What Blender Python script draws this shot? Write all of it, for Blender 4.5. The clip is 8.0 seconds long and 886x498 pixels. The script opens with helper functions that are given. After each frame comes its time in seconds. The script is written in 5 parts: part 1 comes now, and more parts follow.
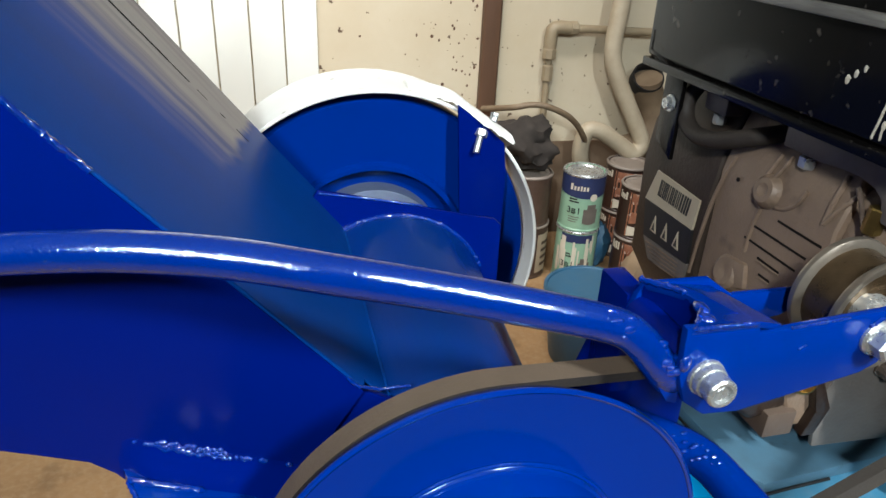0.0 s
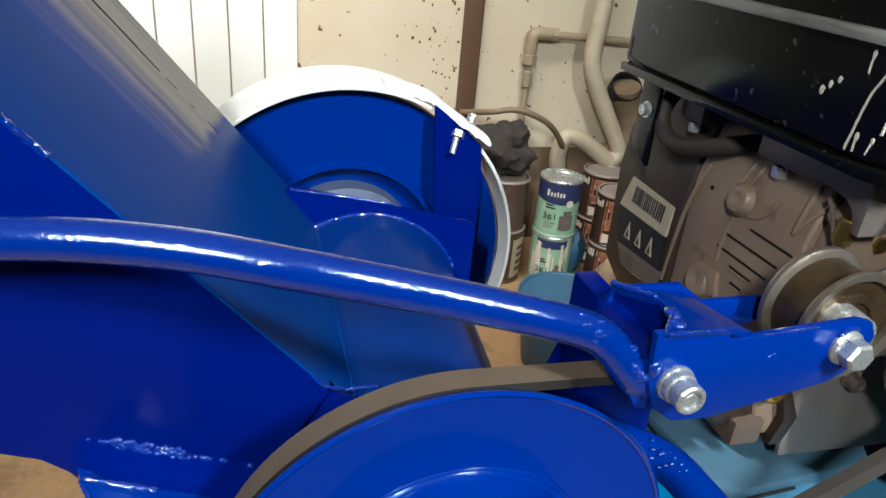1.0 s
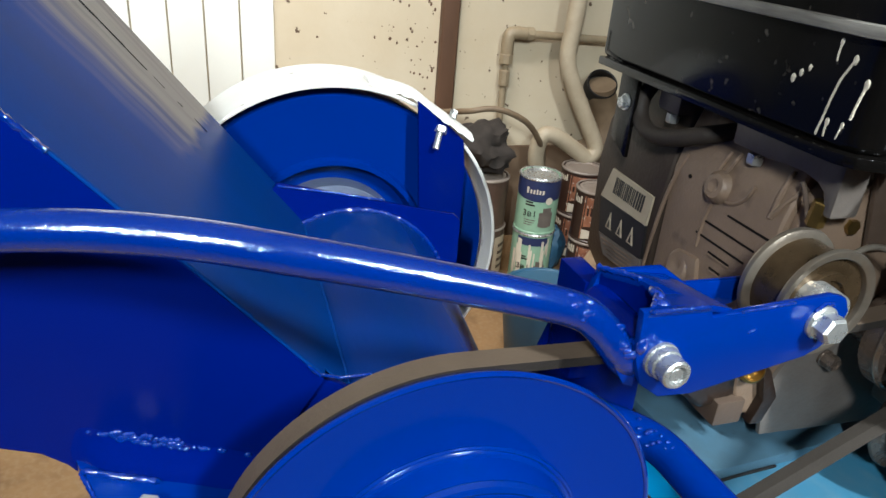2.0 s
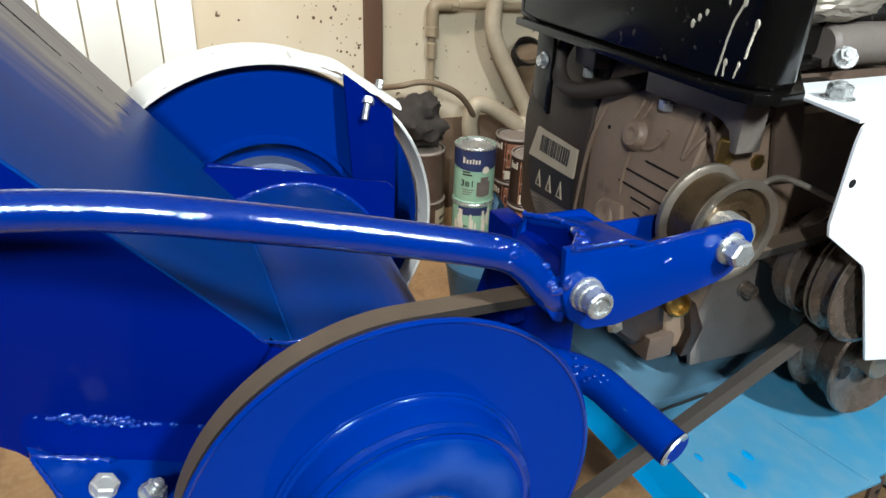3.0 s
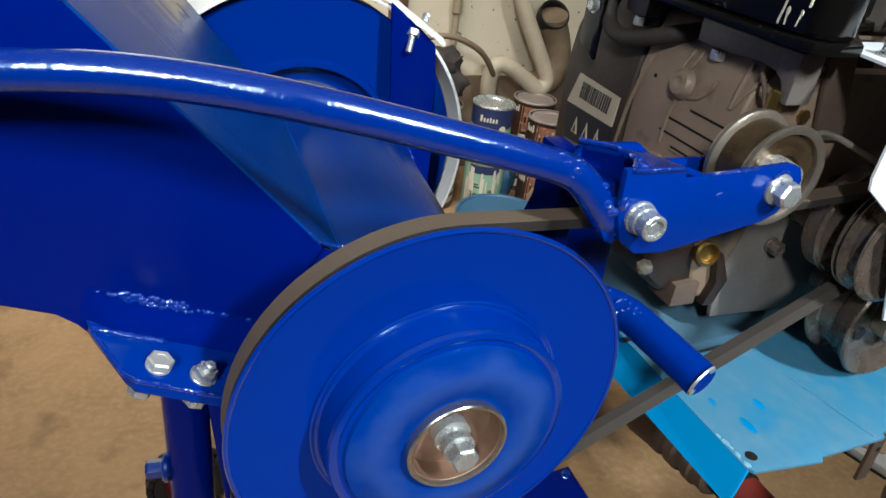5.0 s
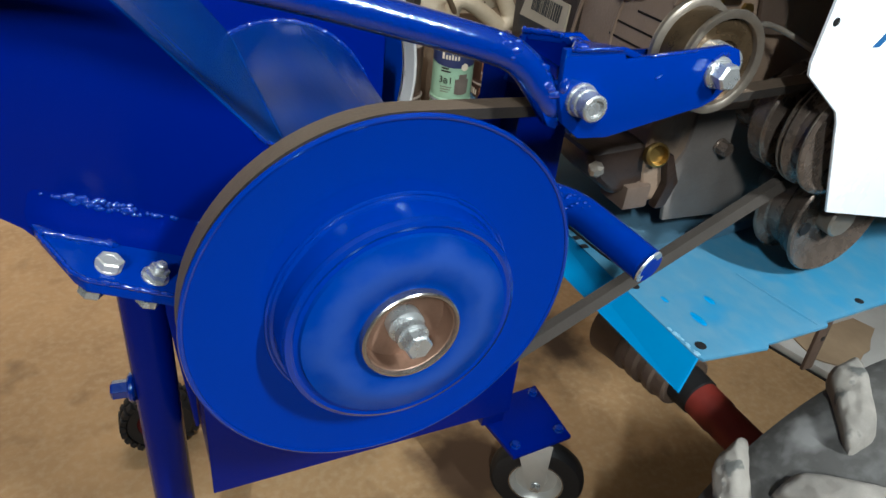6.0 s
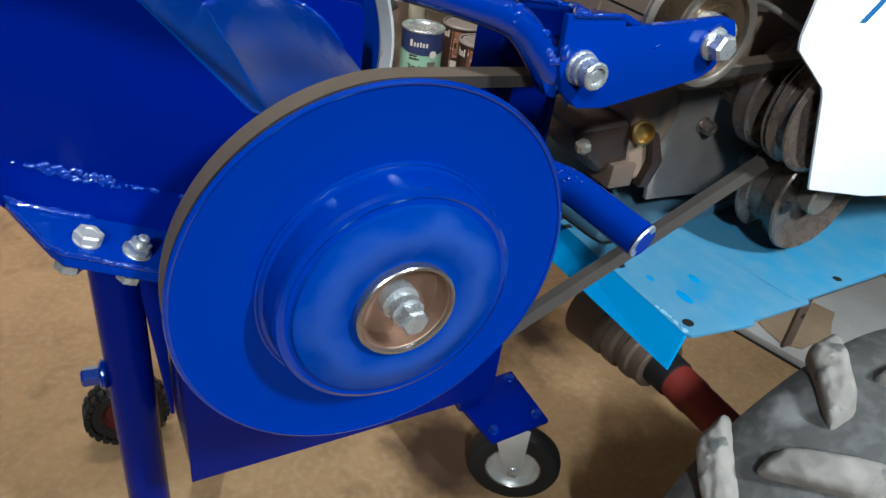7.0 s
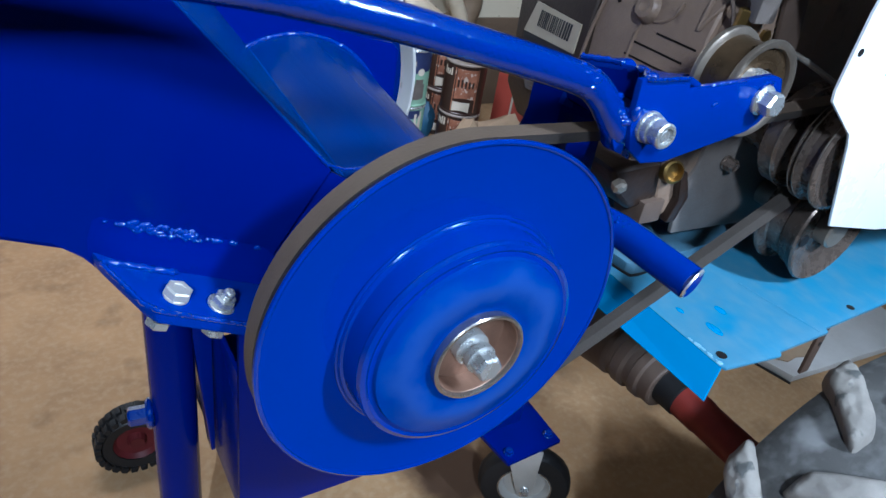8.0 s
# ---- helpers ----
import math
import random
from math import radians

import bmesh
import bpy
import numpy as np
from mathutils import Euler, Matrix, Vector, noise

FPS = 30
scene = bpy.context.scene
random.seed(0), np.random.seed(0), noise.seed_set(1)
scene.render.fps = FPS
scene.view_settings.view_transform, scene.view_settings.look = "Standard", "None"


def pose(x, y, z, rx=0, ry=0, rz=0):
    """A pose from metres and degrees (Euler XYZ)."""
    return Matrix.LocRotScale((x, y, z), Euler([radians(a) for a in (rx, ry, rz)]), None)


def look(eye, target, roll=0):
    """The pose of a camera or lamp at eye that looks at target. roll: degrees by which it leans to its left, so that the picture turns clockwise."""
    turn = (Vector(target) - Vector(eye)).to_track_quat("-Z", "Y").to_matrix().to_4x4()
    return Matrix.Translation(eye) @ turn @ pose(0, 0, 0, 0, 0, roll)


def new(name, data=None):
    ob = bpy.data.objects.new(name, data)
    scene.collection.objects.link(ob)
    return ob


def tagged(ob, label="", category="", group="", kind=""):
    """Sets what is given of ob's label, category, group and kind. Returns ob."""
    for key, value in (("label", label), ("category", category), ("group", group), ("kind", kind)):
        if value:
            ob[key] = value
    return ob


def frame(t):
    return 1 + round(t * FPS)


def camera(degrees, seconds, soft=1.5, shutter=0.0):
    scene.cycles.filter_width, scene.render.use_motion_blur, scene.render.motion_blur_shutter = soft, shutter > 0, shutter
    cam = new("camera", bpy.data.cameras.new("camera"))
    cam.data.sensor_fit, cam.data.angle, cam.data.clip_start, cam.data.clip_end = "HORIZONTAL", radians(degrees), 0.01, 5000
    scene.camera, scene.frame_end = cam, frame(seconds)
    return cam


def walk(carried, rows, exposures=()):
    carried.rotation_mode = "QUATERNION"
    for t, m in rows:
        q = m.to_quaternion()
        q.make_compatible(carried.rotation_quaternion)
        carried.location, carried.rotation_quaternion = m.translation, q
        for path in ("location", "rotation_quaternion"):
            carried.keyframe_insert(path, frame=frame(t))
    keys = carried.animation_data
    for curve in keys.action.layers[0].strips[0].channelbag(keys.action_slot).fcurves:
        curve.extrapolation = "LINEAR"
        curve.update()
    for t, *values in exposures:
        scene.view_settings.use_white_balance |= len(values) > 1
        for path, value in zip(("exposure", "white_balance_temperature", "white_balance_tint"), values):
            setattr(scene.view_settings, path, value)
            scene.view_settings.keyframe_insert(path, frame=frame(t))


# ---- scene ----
cam = camera(64.62, 8.0)
PATH = [
    (0, (0.0013, 0.0022, 1.1253), (0.0289, 0.8968, 0.6793), 2.76),
    (0.5, (0.0070, 0.0032, 1.1185), (0.0451, 0.8993, 0.6763), 3.75),
    (1, (0.0055, 0.0084, 1.1189), (0.0664, 0.9048, 0.6798), 5.18),
    (1.2, (0.0043, 0.0097, 1.1172), (0.0787, 0.9040, 0.6759), 5.66),
    (2.3, (-0.0125, -0.0263, 1.1148), (0.0811, 0.8734, 0.6886), 4.69),
    (2.5, (-0.0188, -0.0376, 1.1141), (0.0886, 0.8635, 0.6939), 5.51),
    (3, (0.0045, -0.0318, 1.1097), (0.1713, 0.8421, 0.6529), 2.30),
    (3.5, (-0.0047, -0.0340, 1.0946), (0.1951, 0.8174, 0.6096), 4.58),
    (4, (-0.0261, -0.0417, 1.0816), (0.1668, 0.7931, 0.5659), 6.09),
    (4.2, (-0.0294, -0.0485, 1.0907), (0.1733, 0.7894, 0.5839), 6.32),
    (5.3, (-0.0438, -0.0617, 1.0690), (0.1210, 0.7904, 0.5724), 7.66),
    (5.5, (-0.0390, -0.0690, 1.0613), (0.1321, 0.7659, 0.5383), 7.14),
    (6, (-0.0243, -0.0886, 1.0446), (0.1874, 0.7212, 0.4974), 7.01),
    (6.5, (-0.0296, -0.0909, 1.0390), (0.2042, 0.7108, 0.4888), 7.78),
    (7, (-0.0461, -0.0803, 1.0215), (0.2198, 0.7128, 0.4735), 8.87),
    (7.5, (-0.0881, -0.0793, 1.0264), (0.1856, 0.7108, 0.4779), 9.78),
    (8, (-0.1264, -0.0577, 1.0481), (0.1874, 0.7270, 0.5136), 10.24),
]
walk(cam, [(t, look(eye, target, roll)) for t, eye, target, roll in PATH],
     exposures=[(0, -0.17, 6300, 10), (3.5, -0.12, 6300, 10), (5.5, -0.22, 6250, 10), (7.0, -0.15, 5900, 10), (8, -0.1, 5100, 12)])

# ---- world and light ----
YAW = 13.77
FRAME = pose(0.0534, 0.3391, 0, 0, 0, YAW)      # x right along the pulley, y away along its shaft, z up from the floor

world = bpy.data.worlds.new("world")
scene.world = world
world.use_nodes = True
world.node_tree.nodes["Background"].inputs[0].default_value = (0.9, 0.95, 1.0, 1)
world.node_tree.nodes["Background"].inputs[1].default_value = 0.003


def strip_lamp(name, at, size_x, size_y, watts, colour, aim, spread):
    """A strip lamp whose light is narrowed to the spread in degrees; no hood is built."""
    data = bpy.data.lights.new(name, "AREA")
    data.shape, data.size, data.size_y, data.energy, data.color = "RECTANGLE", size_x, size_y, watts, colour
    data.spread = radians(spread)
    ob = new(name, data)
    ob.matrix_world = look(FRAME @ Vector(at), FRAME @ Vector(aim))
    return ob


# two strips over the floor in front of the machine, one over the wall behind it
strip_lamp("ceiling_lamp_left", (-1.10, -1.85, 2.40), 0.020, 0.34, 17.5, (0.88, 0.98, 1.0), (-0.1, 0.35, 0.5), 80)
strip_lamp("ceiling_lamp_right", (0.75, -1.60, 2.40), 0.020, 0.34, 18.5, (0.88, 0.98, 1.0), (0.15, 0.4, 0.4), 80)
strip_lamp("ceiling_lamp_rear", (-0.15, 1.15, 2.50), 1.2, 0.12, 20, (1.0, 0.96, 0.90), (0.05, 1.75, 0.3), 80)
# added unseen fill lamps that face up and soften the light off the ceiling
strip_lamp("fill_lamp_left_up", (-1.10, -1.85, 2.44), 0.12, 0.60, 18, (0.88, 0.98, 1.0), (-0.9, -1.2, 2.7), 170)
strip_lamp("fill_lamp_right_up", (0.75, -1.60, 2.44), 0.12, 0.60, 18, (0.88, 0.98, 1.0), (0.6, -1.0, 2.7), 170)


# ---- materials ----
def material(name, colour, rough=0.5, metal=0.0, second=None, scale=8.0, amount=0.5, grain=None, bump=0.15, bump_scale=None,
             coat=0.0, stretch=(1, 1, 1), spots=None, spot_scale=30.0, spot_cut=(0.62, 0.68), rough_var=0.12, per_object=0.0, spec=0.5, spin=0.0, sheen=(1, 1, 1)):
    m = bpy.data.materials.new(name)
    m.use_nodes = True
    t, nodes = m.node_tree.links, m.node_tree.nodes
    b = nodes["Principled BSDF"]
    b.inputs["Metallic"].default_value = metal
    b.inputs["Specular IOR Level"].default_value = spec
    b.inputs["Specular Tint"].default_value = (*sheen, 1)
    b.inputs["Coat Weight"].default_value = coat
    b.inputs["Coat Roughness"].default_value = 0.06
    co = nodes.new("ShaderNodeTexCoord")
    mp = nodes.new("ShaderNodeMapping")
    mp.inputs["Scale"].default_value = stretch
    if spin:
        turn = nodes.new("ShaderNodeMapping")
        turn.inputs["Rotation"].default_value = (0, radians(spin), 0)
        t.new(co.outputs["Object"], turn.inputs["Vector"])
        t.new(turn.outputs[0], mp.inputs["Vector"])
    else:
        t.new(co.outputs["Object"], mp.inputs["Vector"])
    big = nodes.new("ShaderNodeTexNoise")
    big.inputs["Scale"].default_value, big.inputs["Detail"].default_value = scale, 6
    big.inputs["Roughness"].default_value = 0.62
    t.new(mp.outputs[0], big.inputs["Vector"])
    ramp = nodes.new("ShaderNodeValToRGB")
    second = second or tuple(c * 0.7 for c in colour)
    ramp.color_ramp.elements[0].position, ramp.color_ramp.elements[1].position = 0.5 - 0.28, 0.5 + 0.28
    ramp.color_ramp.elements[0].color, ramp.color_ramp.elements[1].color = (*second, 1), (*colour, 1)
    t.new(big.outputs["Fac"], ramp.inputs[0])
    mix = nodes.new("ShaderNodeMix")
    mix.data_type = "RGBA"
    mix.inputs[0].default_value = amount
    mix.inputs[6].default_value = (*colour, 1)
    t.new(ramp.outputs[0], mix.inputs[7])
    out = mix.outputs[2]
    fine = nodes.new("ShaderNodeTexNoise")
    fine.inputs["Scale"].default_value, fine.inputs["Detail"].default_value = bump_scale or scale * 14, 4
    t.new(mp.outputs[0], fine.inputs["Vector"])
    if grain:
        g = nodes.new("ShaderNodeMix")
        g.data_type, g.blend_type = "RGBA", "MIX"
        gr = nodes.new("ShaderNodeMapRange")
        gr.inputs[1].default_value, gr.inputs[2].default_value, gr.inputs[4].default_value = 0.45, 0.75, 0.6
        t.new(fine.outputs["Fac"], gr.inputs[0])
        t.new(gr.outputs[0], g.inputs[0])
        t.new(out, g.inputs[6])
        g.inputs[7].default_value = (*grain, 1)
        out = g.outputs[2]
    if spots:
        sp = nodes.new("ShaderNodeTexNoise")
        sp.inputs["Scale"].default_value, sp.inputs["Detail"].default_value = spot_scale, 3
        t.new(co.outputs["Object"], sp.inputs["Vector"])
        sr = nodes.new("ShaderNodeMapRange")
        sr.inputs[1].default_value, sr.inputs[2].default_value = spot_cut
        t.new(sp.outputs["Fac"], sr.inputs[0])
        sm = nodes.new("ShaderNodeMix")
        sm.data_type = "RGBA"
        t.new(sr.outputs[0], sm.inputs[0])
        t.new(out, sm.inputs[6])
        sm.inputs[7].default_value = (*spots, 1)
        out = sm.outputs[2]
    if per_object:
        info = nodes.new("ShaderNodeObjectInfo")
        hv = nodes.new("ShaderNodeHueSaturation")
        vr = nodes.new("ShaderNodeMapRange")
        vr.inputs[3].default_value, vr.inputs[4].default_value = 1 - per_object, 1 + per_object
        t.new(info.outputs["Random"], vr.inputs[0])
        t.new(vr.outputs[0], hv.inputs["Value"])
        t.new(out, hv.inputs["Color"])
        out = hv.outputs[0]
    t.new(out, b.inputs["Base Color"])
    rr = nodes.new("ShaderNodeMapRange")
    rr.inputs[3].default_value, rr.inputs[4].default_value = max(0.02, rough - rough_var), min(1, rough + rough_var)
    t.new(big.outputs["Fac"], rr.inputs[0])
    t.new(rr.outputs[0], b.inputs["Roughness"])
    if bump:
        bp = nodes.new("ShaderNodeBump")
        bp.inputs["Strength"].default_value, bp.inputs["Distance"].default_value = bump, 0.002
        t.new(fine.outputs["Fac"], bp.inputs["Height"])
        t.new(bp.outputs[0], b.inputs["Normal"])
        t.new(bp.outputs[0], b.inputs["Coat Normal"])
    return m


BLUE = material("blue_enamel", (0.0, 0.0062, 0.116), 0.22, second=(0.0, 0.0042, 0.095), scale=4, amount=0.45, bump=0.05, bump_scale=45, rough_var=0.04, spec=0.11)
# lighter copy of the enamel: stronger light on these parts is in the colour
BLUE_LIT = material("blue_enamel_lit", (0.0, 0.0190, 0.185), 0.12, second=(0.0, 0.0150, 0.165), scale=5, amount=0.45, bump=0.03, bump_scale=60, rough_var=0.02, spec=0.16, sheen=(0.4, 0.8, 1.0))
BLUE_BRUSHED = material("blue_enamel_brushed", (0.0, 0.018, 0.145), 0.22, second=(0.002, 0.022, 0.11), scale=16, amount=0.9, bump=0.25, bump_scale=110,
                        stretch=(1, 0.2, 1), rough_var=0.1, spec=0.14)
BLUE_STREAKED = material("blue_enamel_streaked", (0.0, 0.030, 0.185), 0.24, second=(0.003, 0.028, 0.125), scale=14, amount=1.0, bump=0.14, bump_scale=60,
                         stretch=(1, 0.8, 0.10), spin=41.1, rough_var=0.10, spec=0.06)
BLUE_WELD = material("blue_enamel_on_weld", (0.0, 0.0165, 0.165), 0.10, scale=20, amount=0.3, bump=0.20, bump_scale=360, rough_var=0.02, spec=0.75, sheen=(0.55, 0.85, 1.0), coat=0.8)
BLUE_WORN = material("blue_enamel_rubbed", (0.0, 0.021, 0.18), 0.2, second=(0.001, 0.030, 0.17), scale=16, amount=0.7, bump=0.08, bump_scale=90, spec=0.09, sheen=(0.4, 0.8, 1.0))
HUB_GREY = material("dusty_blue_grey_hub", (0.11, 0.13, 0.19), 0.4, 0.3, second=(0.05, 0.07, 0.12), scale=20, amount=0.8, bump=0.1, bump_scale=140)
DULL_ZINC = material("dull_galvanised_steel", (0.46, 0.44, 0.40), 0.42, 0.45, second=(0.34, 0.32, 0.29), scale=30, bump=0.08, bump_scale=240, amount=0.6)
ZINC = material("zinc_plated_steel", (0.62, 0.63, 0.62), 0.28, 0.75, second=(0.30, 0.29, 0.28), scale=70, bump=0.25, bump_scale=300, amount=0.7)
STEEL = material("bare_steel", (0.40, 0.35, 0.29), 0.4, 0.75, second=(0.20, 0.16, 0.12), scale=40, bump=0.15, bump_scale=260, amount=0.7)
RUST_STEEL = material("turned_steel_with_rust", (0.20, 0.150, 0.118), 0.27, 0.6, second=(0.085, 0.060, 0.046), scale=60, bump=0.15, bump_scale=220, amount=0.8)
ALU = material("dusty_cast_aluminium", (0.27, 0.180, 0.122), 0.5, 0.1, second=(0.11, 0.070, 0.045), scale=7, amount=0.85, bump=0.3, bump_scale=300, spots=(0.045, 0.030, 0.022), spot_scale=24, spot_cut=(0.58, 0.78))
GREY_CAST = material("grey_cast_metal", (0.18, 0.150, 0.130), 0.5, 0.2, second=(0.075, 0.058, 0.047), scale=14, amount=0.8, bump=0.3, bump_scale=220)
RUBBER = material("belt_rubber", (0.110, 0.076, 0.052), 0.65, second=(0.058, 0.040, 0.028), scale=20, amount=0.7, bump=0.25, bump_scale=320, spec=0.25)
RUBBER_SIDE = material("belt_side_rubber", (0.046, 0.037, 0.030), 0.7, second=(0.024, 0.019, 0.016), scale=20, amount=0.7, bump=0.25, bump_scale=320, spec=0.2)
BLACK_RUBBER = material("black_rubber", (0.012, 0.011, 0.011), 0.5, scale=20, bump=0.2, bump_scale=200, spec=0.25)
BLACK = material("black_paint", (0.003, 0.0026, 0.0024), 0.16, second=(0.005, 0.0042, 0.0038), scale=9, amount=0.6, bump=0.05, bump_scale=120, spec=0.24, spots=(0.06, 0.05, 0.042), spot_scale=85, spot_cut=(0.67, 0.74))
BROWN_CAST = material("brown_dusty_casting", (0.060, 0.040, 0.028), 0.5, 0.1, second=(0.020, 0.013, 0.009), scale=9, amount=0.9, bump=0.25, bump_scale=220, spec=0.3)
DEEP_BROWN = material("deep_brown_casting", (0.030, 0.017, 0.012), 0.35, 0.0, second=(0.010, 0.006, 0.004), scale=26, amount=0.9, bump=0.25, bump_scale=160, spec=0.4)
DARK_METAL = material("dark_oily_metal", (0.018, 0.0135, 0.0105), 0.5, 0.0, second=(0.007, 0.005, 0.004), scale=14, amount=0.9, bump=0.25, bump_scale=200, spec=0.1)
BROWN_METAL = material("brown_dusty_sheet_metal", (0.130, 0.086, 0.062), 0.5, 0.1, second=(0.050, 0.032, 0.022), scale=12, amount=0.9, bump=0.25, bump_scale=160)
WHITE = material("white_painted_steel", (0.82, 0.83, 0.84), 0.3, second=(0.72, 0.73, 0.74), scale=6, amount=0.5, bump=0.04, bump_scale=90)
WHITE_PANEL = material("white_plastic_panel", (0.86, 0.86, 0.80), 0.35, second=(0.76, 0.76, 0.69), scale=2.5, amount=0.6, bump=0.03, bump_scale=60, per_object=0.03)
CREAM = material("white_drum_skin", (0.85, 0.82, 0.77), 0.4, second=(0.68, 0.62, 0.55), scale=9, amount=0.6, bump=0.12, bump_scale=90, spots=(0.32, 0.25, 0.18), spot_scale=40, spot_cut=(0.68, 0.76))
CYAN_LIP = material("clean_blue_sheet", (0.001, 0.195, 0.42), 0.4, second=(0.003, 0.15, 0.34), scale=9, amount=0.6, bump=0.12, bump_scale=55, spec=0.2)
PALE_CHIP = material("pale_rubbed_blue", (0.22, 0.36, 0.44), 0.5, second=(0.10, 0.25, 0.36), scale=60, amount=0.8, bump=0.1)
CYAN = material("sky_blue_painted_sheet", (0.012, 0.175, 0.310), 0.42, second=(0.085, 0.170, 0.230), scale=9, amount=0.9, grain=(0.10, 0.20, 0.27), bump=0.2, bump_scale=55, stretch=(1, 0.6, 1), spots=(0.0, 0.155, 0.31), spot_scale=14, spot_cut=(0.58, 0.84), spec=0.35)
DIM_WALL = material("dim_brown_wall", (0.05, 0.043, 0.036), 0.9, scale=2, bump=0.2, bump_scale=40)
PLASTER = material("stained_plaster", (0.60, 0.52, 0.39), 0.85, second=(0.46, 0.36, 0.23), scale=2.2, amount=0.8, bump=0.4, bump_scale=40, spots=(0.10, 0.06, 0.035), spot_scale=34, spot_cut=(0.67, 0.70))
CEILING = material("white_ceiling", (0.74, 0.73, 0.70), 0.9, scale=2, bump=0.2, bump_scale=40)
CONCRETE = material("dusty_concrete_floor", (0.345, 0.205, 0.096), 0.8, second=(0.18, 0.105, 0.050), scale=6, amount=0.9, grain=(0.33, 0.225, 0.125), bump=0.15, bump_scale=70, spots=(0.085, 0.050, 0.026), spot_scale=10, spot_cut=(0.57, 0.92), spec=0.2)
WOOD = material("brown_painted_batten", (0.13, 0.06, 0.03), 0.6, second=(0.06, 0.03, 0.015), scale=12, amount=0.8, bump=0.3, bump_scale=70, stretch=(1, 1, 0.15))
BEIGE = material("beige_painted_pipe", (0.33, 0.26, 0.165), 0.5, second=(0.15, 0.10, 0.055), scale=16, amount=0.7, bump=0.25, bump_scale=120)
HOSE = material("beige_rubber_hose", (0.46, 0.38, 0.27), 0.55, second=(0.30, 0.23, 0.15), scale=14, amount=0.7, bump=0.2, bump_scale=120)
BRASS = material("brass", (0.30, 0.19, 0.055), 0.35, 0.9, second=(0.12, 0.07, 0.025), scale=60, bump=0.1)
RED = material("red_painted_axle", (0.26, 0.028, 0.018), 0.5, second=(0.085, 0.014, 0.010), scale=16, amount=0.85, bump=0.2, bump_scale=120, spec=0.3)
TYRE = material("dusty_tyre_rubber", (0.078, 0.071, 0.063), 0.8, second=(0.027, 0.0245, 0.022), scale=9, amount=0.85, grain=(0.13, 0.125, 0.115), bump=0.4, bump_scale=60, spots=(0.17, 0.16, 0.15), spot_scale=17, spot_cut=(0.60, 0.72))
TYRE_LUG = material("clay_covered_tyre_lug", (0.30, 0.265, 0.225), 0.85, second=(0.125, 0.108, 0.092), scale=22, amount=0.85, bump=0.8, bump_scale=75, spots=(0.10, 0.095, 0.085), spot_scale=34, spot_cut=(0.60, 0.66))
MINT = material("mint_paint_label", (0.27, 0.42, 0.29), 0.4, second=(0.17, 0.29, 0.20), scale=24, amount=0.7, bump=0.05)
NAVY = material("navy_paint_label", (0.02, 0.03, 0.09), 0.4, scale=30, bump=0.05)
PAPER = material("off_white_label", (0.60, 0.53, 0.42), 0.5, second=(0.44, 0.37, 0.28), scale=30, amount=0.6, bump=0.05)
PRINT_BLACK = material("black_label_print", (0.015, 0.014, 0.014), 0.4, scale=30, bump=0.03)
TIN = material("old_tin", (0.11, 0.065, 0.045), 0.5, 0.2, second=(0.04, 0.02, 0.013), scale=22, amount=0.85, bump=0.2, bump_scale=120)
COPPER_LABEL = material("copper_coloured_label", (0.50, 0.22, 0.13), 0.38, 0.3, second=(0.17, 0.06, 0.035), scale=34, amount=0.9, spots=(0.62, 0.52, 0.44), spot_scale=60, spot_cut=(0.58, 0.62), bump=0.08)
RAG = material("dark_oily_rag", (0.014, 0.010, 0.008), 0.9, second=(0.035, 0.025, 0.018), scale=20, amount=0.7, bump=0.5, bump_scale=160)
TEAL = material("light_blue_plastic", (0.012, 0.080, 0.16), 0.5, second=(0.045, 0.085, 0.115), scale=8, amount=0.7, bump=0.1)
CHROME = material("bright_turned_steel", (0.52, 0.49, 0.46), 0.20, 0.92, second=(0.26, 0.22, 0.19), scale=40, amount=0.6, bump=0.08, bump_scale=300)
DIRTY_CYAN = material("oily_blue_sheet", (0.075, 0.185, 0.275), 0.42, second=(0.055, 0.085, 0.105), scale=9, amount=0.9, bump=0.2, bump_scale=60, spots=(0.025, 0.025, 0.025), spot_scale=22, spot_cut=(0.62, 0.72))
RAW_BROWN = material("rusty_strap", (0.10, 0.06, 0.04), 0.6, 0.3, second=(0.05, 0.03, 0.02), scale=30, amount=0.8, bump=0.3, bump_scale=160)
BORE = material("reddish_brown_bore", (0.26, 0.15, 0.10), 0.45, 0.4, second=(0.13, 0.07, 0.045), scale=50, amount=0.8, bump=0.2, bump_scale=220)
IDLER_STEEL = material("brownish_turned_steel", (0.30, 0.255, 0.205), 0.33, 0.8, second=(0.16, 0.12, 0.09), scale=40, bump=0.12, bump_scale=260, amount=0.7)
IDLER_BROWN = material("brown_oiled_steel", (0.12, 0.078, 0.042), 0.28, 0.7, second=(0.045, 0.027, 0.014), scale=34, bump=0.12, bump_scale=200, amount=0.85)
AGED_PAPER = material("yellowed_label", (0.42, 0.34, 0.24), 0.5, second=(0.30, 0.23, 0.155), scale=30, amount=0.6, bump=0.05)
SHADED_BAND = material("dirty_shaded_lower_wall", (0.15, 0.095, 0.055), 0.85, second=(0.065, 0.04, 0.022), scale=5, amount=0.9, bump=0.4, bump_scale=40)
PIPE_BROWN = material("corroded_brown_pipe", (0.20, 0.14, 0.085), 0.6, second=(0.09, 0.055, 0.03), scale=16, amount=0.85, bump=0.3, bump_scale=120)
DUSTY_HOSE = material("dusty_black_hose", (0.045, 0.034, 0.027), 0.6, second=(0.016, 0.012, 0.010), scale=22, amount=0.85, bump=0.25, bump_scale=200, spec=0.25)
